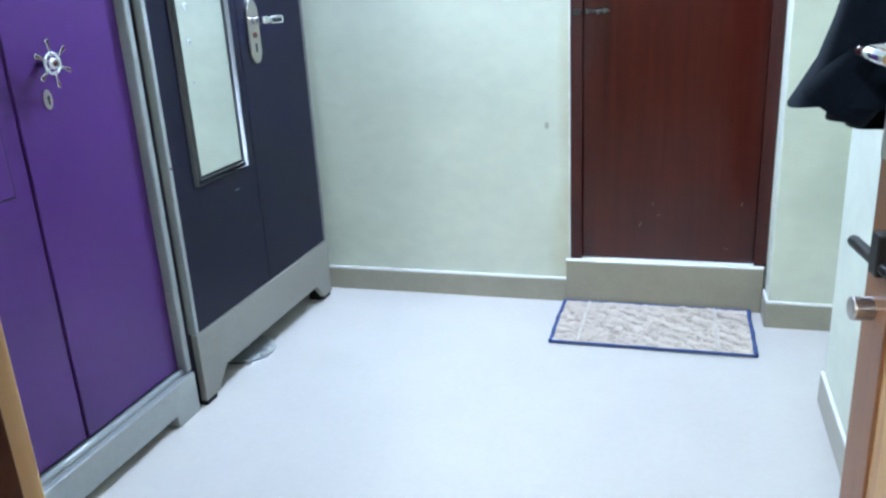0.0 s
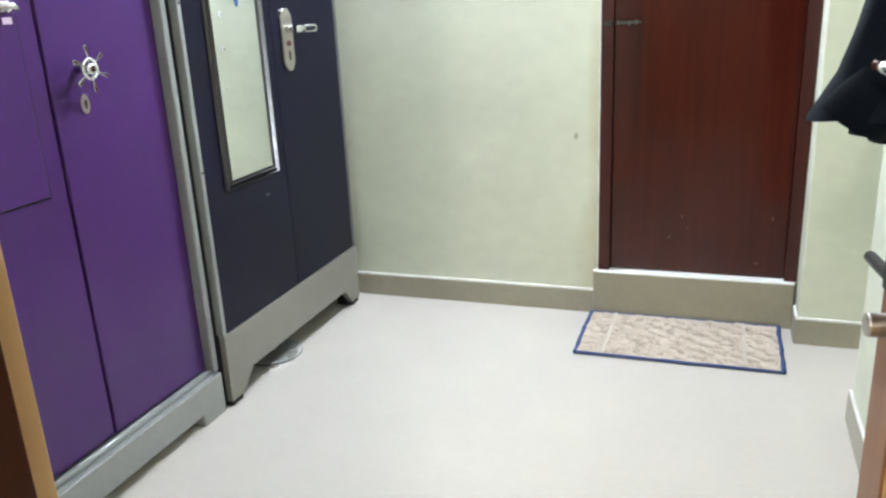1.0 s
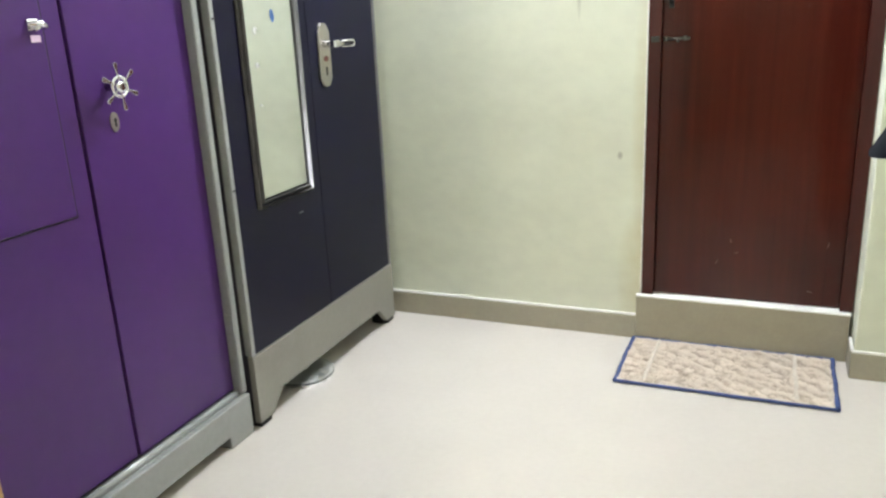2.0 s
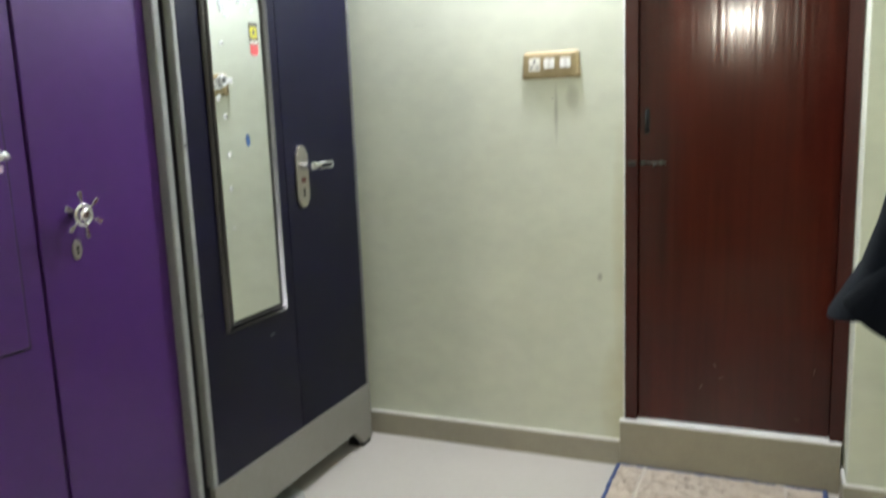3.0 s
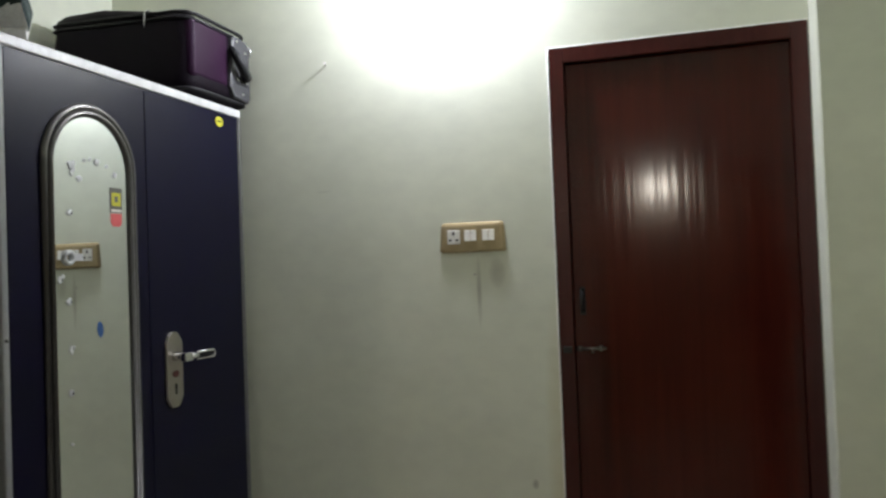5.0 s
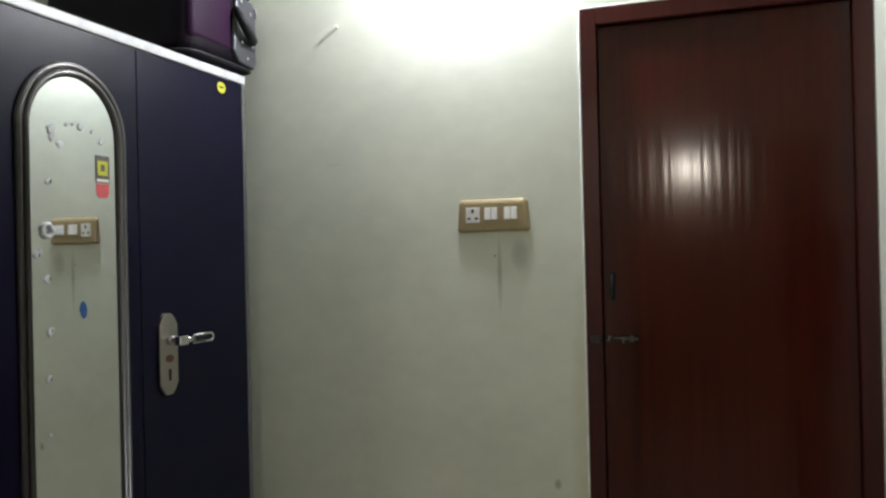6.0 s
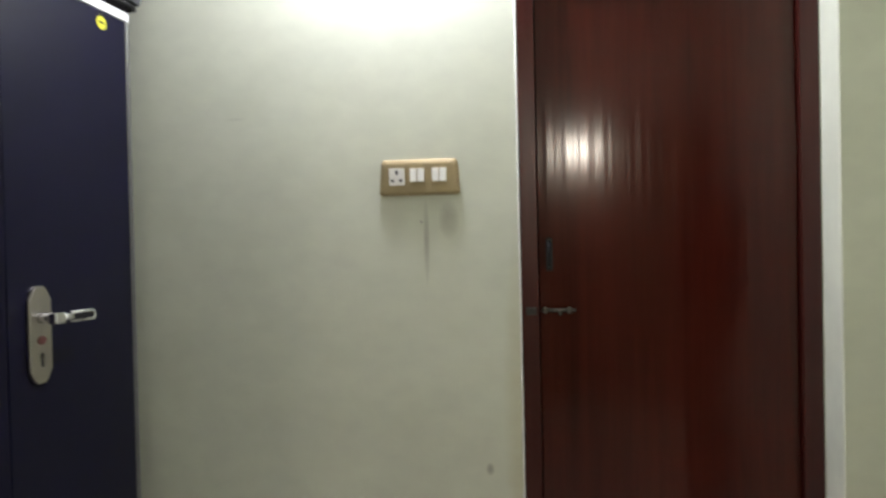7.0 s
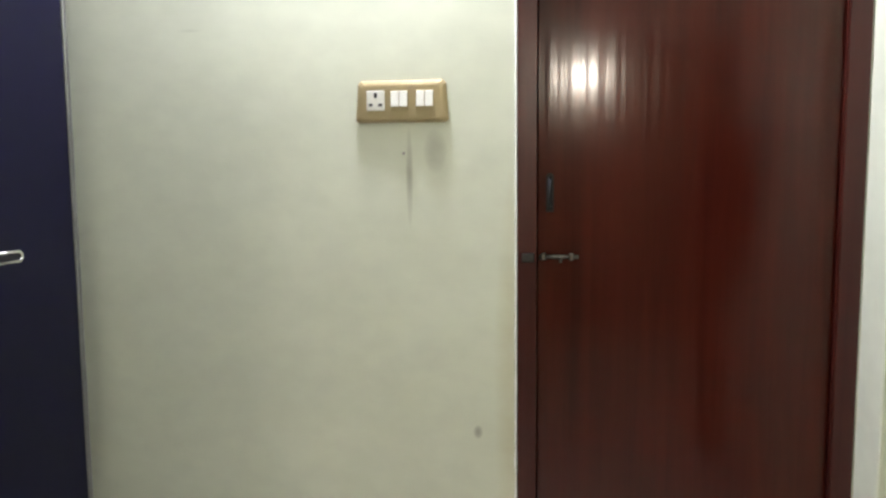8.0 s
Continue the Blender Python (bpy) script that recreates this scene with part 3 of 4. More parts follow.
    for u, v, s in ((2.560, 1.712, 0.012), (2.570, 1.702, 0.010), (2.573, 1.716, 0.009), (2.566, 1.692, 0.010), (2.591, 1.682, 0.011), (2.655, 1.729, 0.012), (2.690, 1.722, 0.006), (2.719, 1.701, 0.010), (2.556, 1.594, 0.012),
                    (2.520, 1.430, 0.011), (2.528, 1.438, 0.008), (2.549, 1.377, 0.012), (2.552, 1.263, 0.014), (2.547, 1.156, 0.010), (2.547, 1.034, 0.006), (2.61, 1.728, 0.006), (2.63, 1.733, 0.006)):
        s *= 0.75
        o = [(u + s * math.cos(a) * (1 + 0.7 * noise.noise(Vector((u * 50, v * 50, a)))), v + s * math.sin(a) * (1 + 0.7 * noise.noise(Vector((v * 40, u * 60, a))))) for a in [2 * math.pi * i / 12 for i in range(12)]]
        part("adhesive_mark", slab(o, "x", FRONT + 0.001, FRONT + 0.0040, 0.0016), GUM, left)
        if v < 1.6 and s > 0.006:
            part("bare_spot", slab([(u + 0.001, v - 0.004), (u + 0.006, v - 0.003), (u + 0.005, v + 0.006)], "x", FRONT + 0.0041, FRONT + 0.0046), BLACK, left)
    b = bmesh.new()
    tube(b, [(FRONT + 0.004, 2.548 + 0.014 * math.cos(2 * math.pi * k / 16) * (1 + 0.15 * math.sin(3 * k)), 1.484 + 0.014 * math.sin(2 * math.pi * k / 16)) for k in range(16)], 0.0055, closed=True)
    part("paper_flower", soft(b), BAGW, left, "torn white paper ring")
    part("paper_strip", boxes((FRONT + 0.001, FRONT + 0.003, 2.566, 2.596, 1.476, 1.494), bevel=0.001), BAGW, left, "torn white paper strip")
    # rubbed scratch under the mirror
    part("scuff", boxes((FRONT - 0.003, FRONT - 0.0022, 2.70, 2.725, 0.645, 0.648)), STEEL, left)
    # screw heads on the trim
    for z in (0.8, 1.3):
        part("screw", slab(oval(y0 + 0.010, z, 0.004, 0.004, 12), "x", FRONT, FRONT + 0.002), IRON, c)


def purple_cupboard():
    y0, y1, top, face = 1.40, 2.328, 1.965, -1.098
    lip = -1.058
    c = thing("steel_cupboard", (-1.34, (y0 + y1) / 2, 0), "glossy purple steel cupboard with a chrome wheel knob and grey trim", "cupboard", "steel cupboards")
    part("body", boxes((BACK, face - 0.022, y0 + 0.002, y1 - 0.002, 0.10, top - 0.004), bevel=0.003), CARCASS, c, "dark enamelled steel carcass")
    part("side_stile", boxes((face - 0.022, lip - 0.008, y1 - 0.026, y1, 0.146, top - 0.03), bevel=0.006), STEEL, c)
    part("side_stile", boxes((face - 0.022, lip - 0.008, y0, y0 + 0.026, 0.146, top - 0.03), bevel=0.006), STEEL, c)
    part("top_rail", boxes((face - 0.022, lip - 0.006, y0, y1, top - 0.03, top), bevel=0.005), STEEL, c)
    b = boxes((face - 0.022, lip - 0.020, y0 + 0.002, y1 - 0.002, 0.1405, 0.150), bevel=0.002)
    tube(b, [(lip - 0.030, y0 + 0.003, 0.150), (lip - 0.030, y1 - 0.003, 0.150)], 0.011, seg=16)
    part("sill", b, SILL, c, "pale grey rounded sill under the doors")
    o = [(y0, 0), (y0 + 0.115, 0), (y0 + 0.120, 0.042), (y1 - 0.120, 0.042), (y1 - 0.115, 0), (y1, 0), (y1, 0.14), (y0, 0.14)]
    part("plinth", slab(o, "x", BACK, lip, 0.004), STEEL, c, "grey plinth with cut-out feet")
    seam = 1.884
    left = part("door", boxes((face - 0.02, face - 0.003, y0 + 0.028, seam - 0.003, 0.162, top - 0.032), bevel=0.002), PURPLE, c, "glossy purple door with a locker panel")
    right = part("door", boxes((face - 0.02, face + 0.002, seam + 0.002, y1 - 0.028, 0.162, top - 0.032), bevel=0.003), PURPLE, c, "glossy purple door with the wheel knob")
    lk = part("locker_panel", boxes((face - 0.004, face + 0.002, 1.49, 1.824, 0.857, 1.62), bevel=0.0025), PURPLE, left, "raised locker panel")
    # no real groove: black strips paint the shade round the locker panel
    gap = boxes((face - 0.0032, face - 0.0012, 1.8245, 1.8285, 0.853, 1.6245), (face - 0.0032, face - 0.0012, 1.4855, 1.8243, 0.853, 0.8565), (face - 0.0032, face - 0.0012, 1.4855, 1.8243, 1.6205, 1.6245), (face - 0.0032, face - 0.0012, 1.4855, 1.4895, 0.857, 1.6203))
    part("panel_gap", gap, HOLE, left, "black strips for the shade in the gap round the locker panel")
    b = bmesh.new()
    box(b, face + 0.001, face + 0.006, 1.782, 1.812, 1.294, 1.318, 0.002)
    tube(b, [(face + 0.004, 1.804, 1.306), (face + 0.024, 1.804, 1.306)], 0.008, seg=12)
    tube(b, [(face + 0.026, 1.814, 1.300), (face + 0.026, 1.800, 1.308), (face + 0.026, 1.764, 1.306)], [0.007, 0.008, 0.0025], seg=8)
    tube(b, [(face + 0.025, 1.800, 1.302), (face + 0.025, 1.782, 1.294)], [0.005, 0.003], seg=8)
    part("small_handle", b, CHROME, left, "small chrome handle")
    part("label", boxes((face + 0.004, face + 0.005, 1.785, 1.811, 1.268, 1.283)), PALE, left, "pale pink label")
    # ship's-wheel knob
    wy, wz, f = 1.984, 1.150, face + 0.002
    hub = bmesh.new()
    tube(hub, [(f, wy, wz), (f + 0.03, wy, wz), (f + 0.034, wy, wz)], [0.010, 0.010, 0.014], seg=16)
    tube(hub, [(f + 0.034, wy, wz), (f + 0.046, wy, wz), (f + 0.05, wy, wz)], [0.014, 0.014, 0.009], seg=16)
    k = part("wheel_knob", hub, CHROME, right, "chrome ship's-wheel knob")
    b = bmesh.new()
    tube(b, [(f + 0.040, wy + 0.024 * math.cos(2 * math.pi * i / 28), wz + 0.024 * math.sin(2 * math.pi * i / 28)) for i in range(28)], 0.0045, closed=True)
    part("wheel_rim", b, CHROME, right)
    for i in range(6):
        a = radians(-23 + 60 * i)
        cs, sn = math.cos(a), math.sin(a)
        b = slab([(u * cs - v * sn + wy, u * sn + v * cs + wz) for u, v in ((0.010, -0.002), (0.034, -0.0028), (0.057, -0.0065), (0.060, 0.0), (0.057, 0.0065), (0.034, 0.0028), (0.010, 0.002))], "x", f + 0.037, f + 0.044, 0.001)
        part("spoke", b, CHROME, right)
    e = part("key_plate", slab(oval(1.988, 1.062, 0.014, 0.025), "x", f, f + 0.004, 0.0015), SATIN, right, "oval keyhole plate")
    part("keyhole", slab([(1.985, 1.050), (1.991, 1.050), (1.991, 1.062), (1.993, 1.068), (1.988, 1.073), (1.983, 1.068), (1.985, 1.062)], "x", f + 0.004, f + 0.005), HOLE, right)
    b = bmesh.new()
    box(b, face, lip - 0.007, y1 - 0.03, y1 - 0.025, 0.35, 0.42, 0.002)
    part("hinge", b, STEEL, c)


navy_cupboard()
purple_cupboard()


# ---- things on and under the cupboards ----
def suitcase():
    x0, x1, y0, y1, z0, z1 = -1.565, -1.040, 3.06, 3.405, 1.992, 2.292
    s = thing("suitcase", (-1.33, 3.2, 1.987), "black and plum fabric suitcase lying on the navy cupboard", "suitcase")
    b = bmesh.new()
    box(b, x0, x1, y0, y1, z0, z1, 0.05, 6)
    bmesh.ops.subdivide_edges(b, edges=b.edges[:], cuts=2, use_grid_fill=True)
    for v in b.verts:
        t = (v.co.x - x0) / (x1 - x0)
        if v.co.z > 2.15:
            v.co.z += 0.012 * math.sin(t * 5.0) - 0.03 * t * t
        if t < 0.05:
            v.co.x += 0.010 * math.cos((v.co.z - 2.225) * 48)
    rough_up(b, 0.005, 9.0, 3.0)
    shell = part("shell", soft(b), SUITCASE, s, "black fabric shell")
    b = bmesh.new()
    box(b, x1 - 0.045, x1 + 0.004, y0 + 0.012, y1 - 0.125, z0 + 0.050, z1 - 0.060, 0.020, 5)
    rough_up(b, 0.003, 14.0, 1.0)
    part("end_panel", soft(b), PLUM, s, "plum fabric end panel")
    for z in (z0 + 0.016, z1 - 0.034, z1 - 0.052):
        b = bmesh.new()
        m = 0.045
        loop = [(x0 + m, y0), (x1 - m, y0), (x1 - 0.013, y0 + 0.013), (x1, y0 + m), (x1, y1 - m), (x1 - 0.013, y1 - 0.013), (x1 - m, y1), (x0 + m, y1), (x0 + 0.013, y1 - 0.013), (x0, y1 - m), (x0, y0 + m), (x0 + 0.013, y0 + 0.013)]
        tube(b, [(u, v, z - (0.026 if z > 2.1 else 0.0) * max(0, (u - x0))) for u, v in loop], 0.0062, closed=True)
        part("piping", b, BLACK, s)
    plate = [(y1 - 0.135, z0 + 0.060), (y1 - 0.110, z0 + 0.028), (y1 - 0.024, z0 + 0.020), (y1 - 0.010, z0 + 0.040), (y1 - 0.010, z1 - 0.085), (y1 - 0.030, z1 - 0.068), (y1 - 0.105, z1 - 0.062), (y1 - 0.118, z1 - 0.080)]
    p = part("handle_plate", slab(plate, "x", x1 - 0.010, x1 + 0.013, 0.006), HARD, s, "dark grey plastic handle plate")
    b = bmesh.new()
    arc = [(y1 - 0.122, z0 + 0.190), (y1 - 0.126, z0 + 0.165), (y1 - 0.116, z0 + 0.135), (y1 - 0.090, z0 + 0.112), (y1 - 0.055, z0 + 0.103), (y1 - 0.022, z0 + 0.108)]
    tube(b, [(x1 + 0.010 + 0.032 * math.sin(math.pi * k / 5), u, v) for k, (u, v) in enumerate(arc)], [0.010, 0.014, 0.016, 0.016, 0.015, 0.011], seg=12)
    part("handle", soft(b), BLACK, p, "black padded carry handle")
    part("slot", boxes((x1 + 0.0132, x1 + 0.0142, y1 - 0.100, y1 - 0.020, z0 + 0.076, z0 + 0.080)), HOLE, p)
    for y, z in ((y1 - 0.095, z1 - 0.082), (y1 - 0.045, z1 - 0.110), (y1 - 0.092, z0 + 0.092), (y1 - 0.035, z0 + 0.090), (y1 - 0.065, z0 + 0.045)):
        part("stud", slab(oval(y, z, 0.0055, 0.0055, 12), "x", x1 + 0.013, x1 + 0.018, 0.002), CHROME, p)
    b = bmesh.new()
    tube(b, [(x1 - 0.004, y1 + 0.002, z1 - 0.075), (x1 + 0.004, y1 + 0.006, z1 - 0.078), (x1 + 0.004, y1 + 0.006, z1 - 0.110)], 0.0045)
    part("zip_end", b, CHROME, s, "small metal zip slider")
    for x, y in ((x1 - 0.07, y0 + 0.04), (x1 - 0.07, y1 - 0.08), (x0 + 0.06, y0 + 0.04), (x0 + 0.06, y1 - 0.08)):
        part("rubber_foot", boxes((x - 0.02, x + 0.02, y - 0.02, y + 0.02, 1.983, 1.996), bevel=0.003), BLACK, s)
    b = bmesh.new()
    tube(b, [(x1 - 0.15, y0 - 0.008, z1 - 0.038), (x1 - 0.13, y0 - 0.010, z1 - 0.034)], 0.0035)
    tube(b, [(x1 - 0.148, y0 - 0.010, z1 - 0.038), (x1 - 0.150, y0 - 0.012, z1 - 0.088)], 0.0026)
    part("zip_pull", b, CHROME, s, "small metal zip pull")


suitcase()


def sneaker(x, y, z, lean, turn, label):
    """A low sneaker, modelled with its heel at the origin and its toe along -x, then laid on its side and set down."""
    t = thing("sneaker", (0, 0, 0), label, "shoe", "sneakers on the cupboards")
    n, m = 28, 26
    length = 0.285

    def width(f):
        return 0.034 + 0.013 * math.sin(math.pi * min(1, f * 0.8 + 0.15)) + 0.006 * math.exp(-((f - 0.72) / 0.16) ** 2) - 0.030 * max(0, f - 0.86) / 0.14

    def height(f):
        return 0.108 - 0.020 * math.sin(math.pi * min(1, f / 0.42)) - 0.045 * max(0, min(1, (f - 0.38) / 0.40)) - 0.028 * max(0, (f - 0.80) / 0.20) ** 2

    b = bmesh.new()
    rings = []
    for i in range(n + 1):
        f = i / n
        w, h = width(f), height(f)
        ring = []
        for k in range(m):
            a = math.pi * k / (m - 1)
            px = -f * length + (0.012 * (1 - math.sin(a)) if i == 0 else 0)
            ring.append(b.verts.new((px, w * math.cos(a) * (1 - 0.22 * math.sin(a) ** 2), 0.020 + (h - 0.020) * math.sin(a) ** 0.72)))
        rings.append(ring)
    for i in range(n):
        for k in range(m - 1):
            f = (i + 0.5) / n
            if 0.07 < f < 0.40 and 8 <= k <= m - 10:
                continue
            dark = f < 0.62 and (5 + 2 * math.sin(f * 9)) < k < (m - 7 - 2 * math.sin(f * 9))
            fc = b.faces.new((rings[i][k], rings[i][k + 1], rings[i + 1][k + 1], rings[i + 1][k]))
            fc.material_index = 1 if dark else 0
    b.faces.new(rings[0]).material_index = 1
    b.faces.new(list(reversed(rings[n])))
    bmesh.ops.recalc_face_normals(b, faces=b.faces)
    part("upper", soft(b), SHOE, t, "grey-white upper with dark green quarters").data.materials.append(SHOEIN)
    b = bmesh.new()
    lower = [(-f / 20 * length * 1.03 + 0.006, (width(f / 20) + 0.006) * sgn) for sgn, fs in ((1, range(21)), (-1, range(20, -1, -1))) for f in fs]
    part("sole", slab(lower, "z", 0.0, 0.031, 0.004), SOLE, t, "thick pale rubber sole")
    b = bmesh.new()
    collar = []
    for i in range(20):
        a = 2 * math.pi * i / 20
        f = 0.235 + 0.165 * math.cos(a)
        collar.append((-f * length, 0.026 * math.sin(a), height(f) - 0.004 - 0.012 * abs(math.sin(a))))
    tube(b, collar, 0.0085, closed=True, seg=10)
    part("collar", soft(b), SHOEIN, t, "padded dark green collar")
    b = bmesh.new()
    box(b, -0.40 * length, -0.065 * length, -0.026, 0.026, 0.028, 0.050, 0.008, 3)
    part("lining", soft(b), SHOEIN, t, "dark green lining")
    b = bmesh.new()
    tube(b, [(-0.36 * length, 0, 0.086), (-0.40 * length, 0, 0.098), (-0.44 * length, 0, 0.088), (-0.62 * length, 0, 0.070)], [0.014, 0.018, 0.020, 0.014], seg=14)
    part("tongue", soft(b), SHOEIN, t, "dark green tongue")
    for i in range(5):
        f = 0.46 + 0.055 * i
        b = bmesh.new()
        tube(b, [(-f * length, v, height(f) + 0.004 - 4.5 * v * v) for v in (-0.026, -0.013, 0, 0.013, 0.026)], 0.0028, seg=6)
        part("lace", b, BAGW, t, "white lace")
    rng = random.Random(5)
    for i in range(30):
        a, f = rng.uniform(0.12, 0.8), rng.uniform(0.02, 0.34)
        w, h = width(f), height(f)
        px, py, pz = -f * length, w * math.cos(a) * (1 - 0.22 * math.sin(a) ** 2), 0.020 + (h - 0.020) * math.sin(a) ** 0.72
        r = rng.uniform(0.0025, 0.0048)
        part("perforation", slab(oval(px, pz, r, r * 0.8, 8), "y", py - 0.002, py + 0.0018), BLACK, t)
    laid = pose(0, 0, 0, lean, 0, turn)
    low = min((laid @ v.co).z for p in t.children for v in p.data.vertices)
    t.matrix_world = pose(x, y, z - low, lean, 0, turn)


sneaker(-1.092, 2.486, 1.9872, 48, 34, "grey-white sneaker with a dark green collar lying on the navy cupboard")
sneaker(-1.115, 2.292, 1.9652, 50, 26, "grey-white sneaker with a dark green collar lying on the purple cupboard")


def folded_cloth():
    b = bmesh.new()
    for k, (a, c) in enumerate(((0.0, 0.030), (0.031, 0.052))):
        box(b, -1.50 + 0.01 * k, -1.20 - 0.012 * k, 2.56 + 0.02 * k, 2.98 - 0.015 * k, 1.9835 + a, 1.9835 + c, 0.010, 4)
    rough_up(b, 0.004, 8.0, 6.0)
    for v in b.verts:
        v.co.z = max(v.co.z, 1.9835)
    solid("folded_cloth", soft(b), BAGK, "dark grey-green folded cloth on the navy cupboard", "cloth")


folded_cloth()


def chain():
    """Steel links, turned a quarter each, hung between the two cupboards."""
    t = thing("chain", (-1.05, 2.340, 1.87), "dull steel link chain hanging between the cupboards", "chain")
    for strand, (cy, x) in enumerate(((2.331, -1.050), (2.343, -1.056))):
        for k in range(6):
            z = 1.972 - 0.0185 * k - 0.006 * strand
            b = bmesh.new()
            pts = []
            for i in range(16):
                a = 2 * math.pi * i / 16
                u, v = 0.0062 * math.cos(a), 0.0125 * math.sin(a)
                tilt = radians(50 + 12 * strand if k % 2 else -40)
                pts.append((x + u * math.sin(tilt) + 0.002 * math.sin(k * 1.7), cy + u * math.cos(tilt) + 0.002 * math.sin(2.3 * k + strand), z + v))
            tube(b, pts, 0.0026, closed=True, seg=8)
            part("link", b, LINK, t)


chain()


def glass_disc():
    d = thing("bathroom_scale", (-1.10, 2.725, 0), "round glass weighing scale half under the navy cupboard", "scale")
    part("plate", slab(oval(-1.115, 2.725, 0.11, 0.115, 48), "z", 0.020, 0.028, 0.002), GLASS, d, "pale glass plate").visible_shadow = False
    for a in (35, 125, 215, 305, 0):
        x, y = -1.115 + 0.075 * math.cos(radians(a)), 2.725 + 0.078 * math.sin(radians(a))
        part("foot", slab(oval(x, y, 0.016, 0.016, 20), "z", 0.0, 0.0195, 0.002), SATIN, d, "steel foot")


glass_disc()


# ---- things on the far wall ----
def switchboard():
    x0, x1, z0, z1 = -0.378, -0.157, 1.472, 1.571
    s = thing("switchboard", (-0.268, FAR, 1.52), "gold-beige plastic switchboard with socket and four switches", "switchboard")
    b = bmesh.new()
    rim = [(x0, z0 + 0.006), (x0 + 0.008, z0), (x1 - 0.008, z0), (x1, z0 + 0.006), (x1 - 0.006, z1 - 0.008), (x1 - 0.014, z1 - 0.001), (x0 + 0.014, z1 - 0.001), (x0 + 0.006, z1 - 0.008)]
    rings = []
    for y, top, low, side in ((0.0005, 0, 0, 0), (0.003, 0, 0.001, 0), (0.009, 0.005, 0.003, 0.004), (0.012, 0.011, 0.006, 0.008), (0.013, 0.016, 0.010, 0.012)):
        rings.append([b.verts.new((u + (side if u < -0.268 else -side), FAR - y, v + (low if v < 1.52 else -top))) for u, v in rim])
    for p, q in zip(rings, rings[1:]):
        for k in range(len(rim)):
            b.faces.new((p[k], p[(k + 1) % len(rim)], q[(k + 1) % len(rim)], q[k]))
    b.faces.new(rings[-1])
    b.faces.new(rings[0])
    bmesh.ops.recalc_face_normals(b, faces=b.faces)
    body = part("plate", b, GOLD, s, "gold-beige cover plate")
    f = FAR - 0.013
    sock = part("socket", boxes((-0.349, -0.306, f - 0.002, f + 0.001, 1.500, 1.546), bevel=0.0015), IVORY, s, "ivory three-pin socket")
    for x, z, w, h in ((-0.3275, 1.535, 0.0035, 0.0055), (-0.339, 1.513, 0.0045, 0.003), (-0.316, 1.513, 0.0045, 0.003)):
        part("pin_hole", boxes((x - w, x + w, f - 0.0028, f - 0.0019, z - h, z + h)), HOLE, sock)
    for a in (-0.293, -0.233):
        m = part("switch_module", boxes((a, a + 0.043, f - 0.0015, f + 0.001, 1.500, 1.546), bevel=0.001), GOLD, s)
        for k in range(2):
            xa = a + 0.002 + k * 0.0205
            r = box(bmesh.new(), xa, xa + 0.0185, f - 0.007, f - 0.001, 1.508, 1.544, 0.0015)
            for v in r.verts:
                if v.co.z > 1.53 and v.co.y < f - 0.004:
                    v.co.y += 0.003
            part("rocker", r, IVORY, m, "white rocker switch")


switchboard()


def nail(x, z):
    b = bmesh.new()
    tube(b, [(x, FAR + 0.002, z), (x + 0.002, FAR - 0.015, z + 0.002)], 0.0032)
    tube(b, [(x + 0.002, FAR - 0.015, z + 0.002), (x + 0.0021, FAR - 0.0175, z + 0.0022)], 0.0060)
    return solid("nail", b, IVORY, "pale-headed bent nail in the wall", "nail")


nail(-0.765, 2.135)

plug = box(bmesh.new(), -0.268, -0.262, FAR - 0.004, FAR + 0.004, 1.398, 1.404, 0.0015)
solid("wall_plug", plug, SATIN, "tiny steel screw in the wall by the switchboard", "screw")


def wall_lamp():
    x, z = -0.337, 2.43
    l = thing("wall_lamp", (x, FAR, z), "bare white bulb in a wall holder", "lamp")
    part("back_plate", slab(oval(x, z + 0.09, 0.045, 0.045), "y", FAR, FAR - 0.018, 0.004), IVORY, l)
    b = bmesh.new()
    tube(b, [(x, FAR - 0.015, z + 0.09), (x, FAR - 0.06, z + 0.105), (x, FAR - 0.11, z + 0.095), (x, FAR - 0.11, z + 0.028)], [0.016, 0.016, 0.018, 0.018], seg=14)
    part("holder", b, IVORY, l)
    b = bmesh.new()
    bmesh.ops.create_uvsphere(b, u_segments=24, v_segments=14, radius=0.032, matrix=Matrix.Translation((x, FAR - 0.11, z)))
    part("bulb", soft(b), BULB, l, "glowing white bulb")


wall_lamp()


def hall_lamp():
    x, y, z = 0.20, -0.90, 2.03
    l = thing("wall_lamp", (x, y, z), "round white glowing bulb on the hall wall", "lamp")
    part("back_plate", slab(oval(x, z, 0.040, 0.040, 32), "y", y, y + 0.018, 0.004), IVORY, l)
    b = bmesh.new()
    tube(b, [(x, y + 0.016, z), (x, y + 0.05, z)], [0.024, 0.020], seg=20)
    part("holder", b, IVORY, l)
    b = bmesh.new()
    bmesh.ops.create_uvsphere(b, u_segments=28, v_segments=16, radius=0.042, matrix=Matrix.Translation((x, y + 0.09, z)))
    part("bulb", soft(b), HALL, l, "glowing white bulb")


hall_lamp()


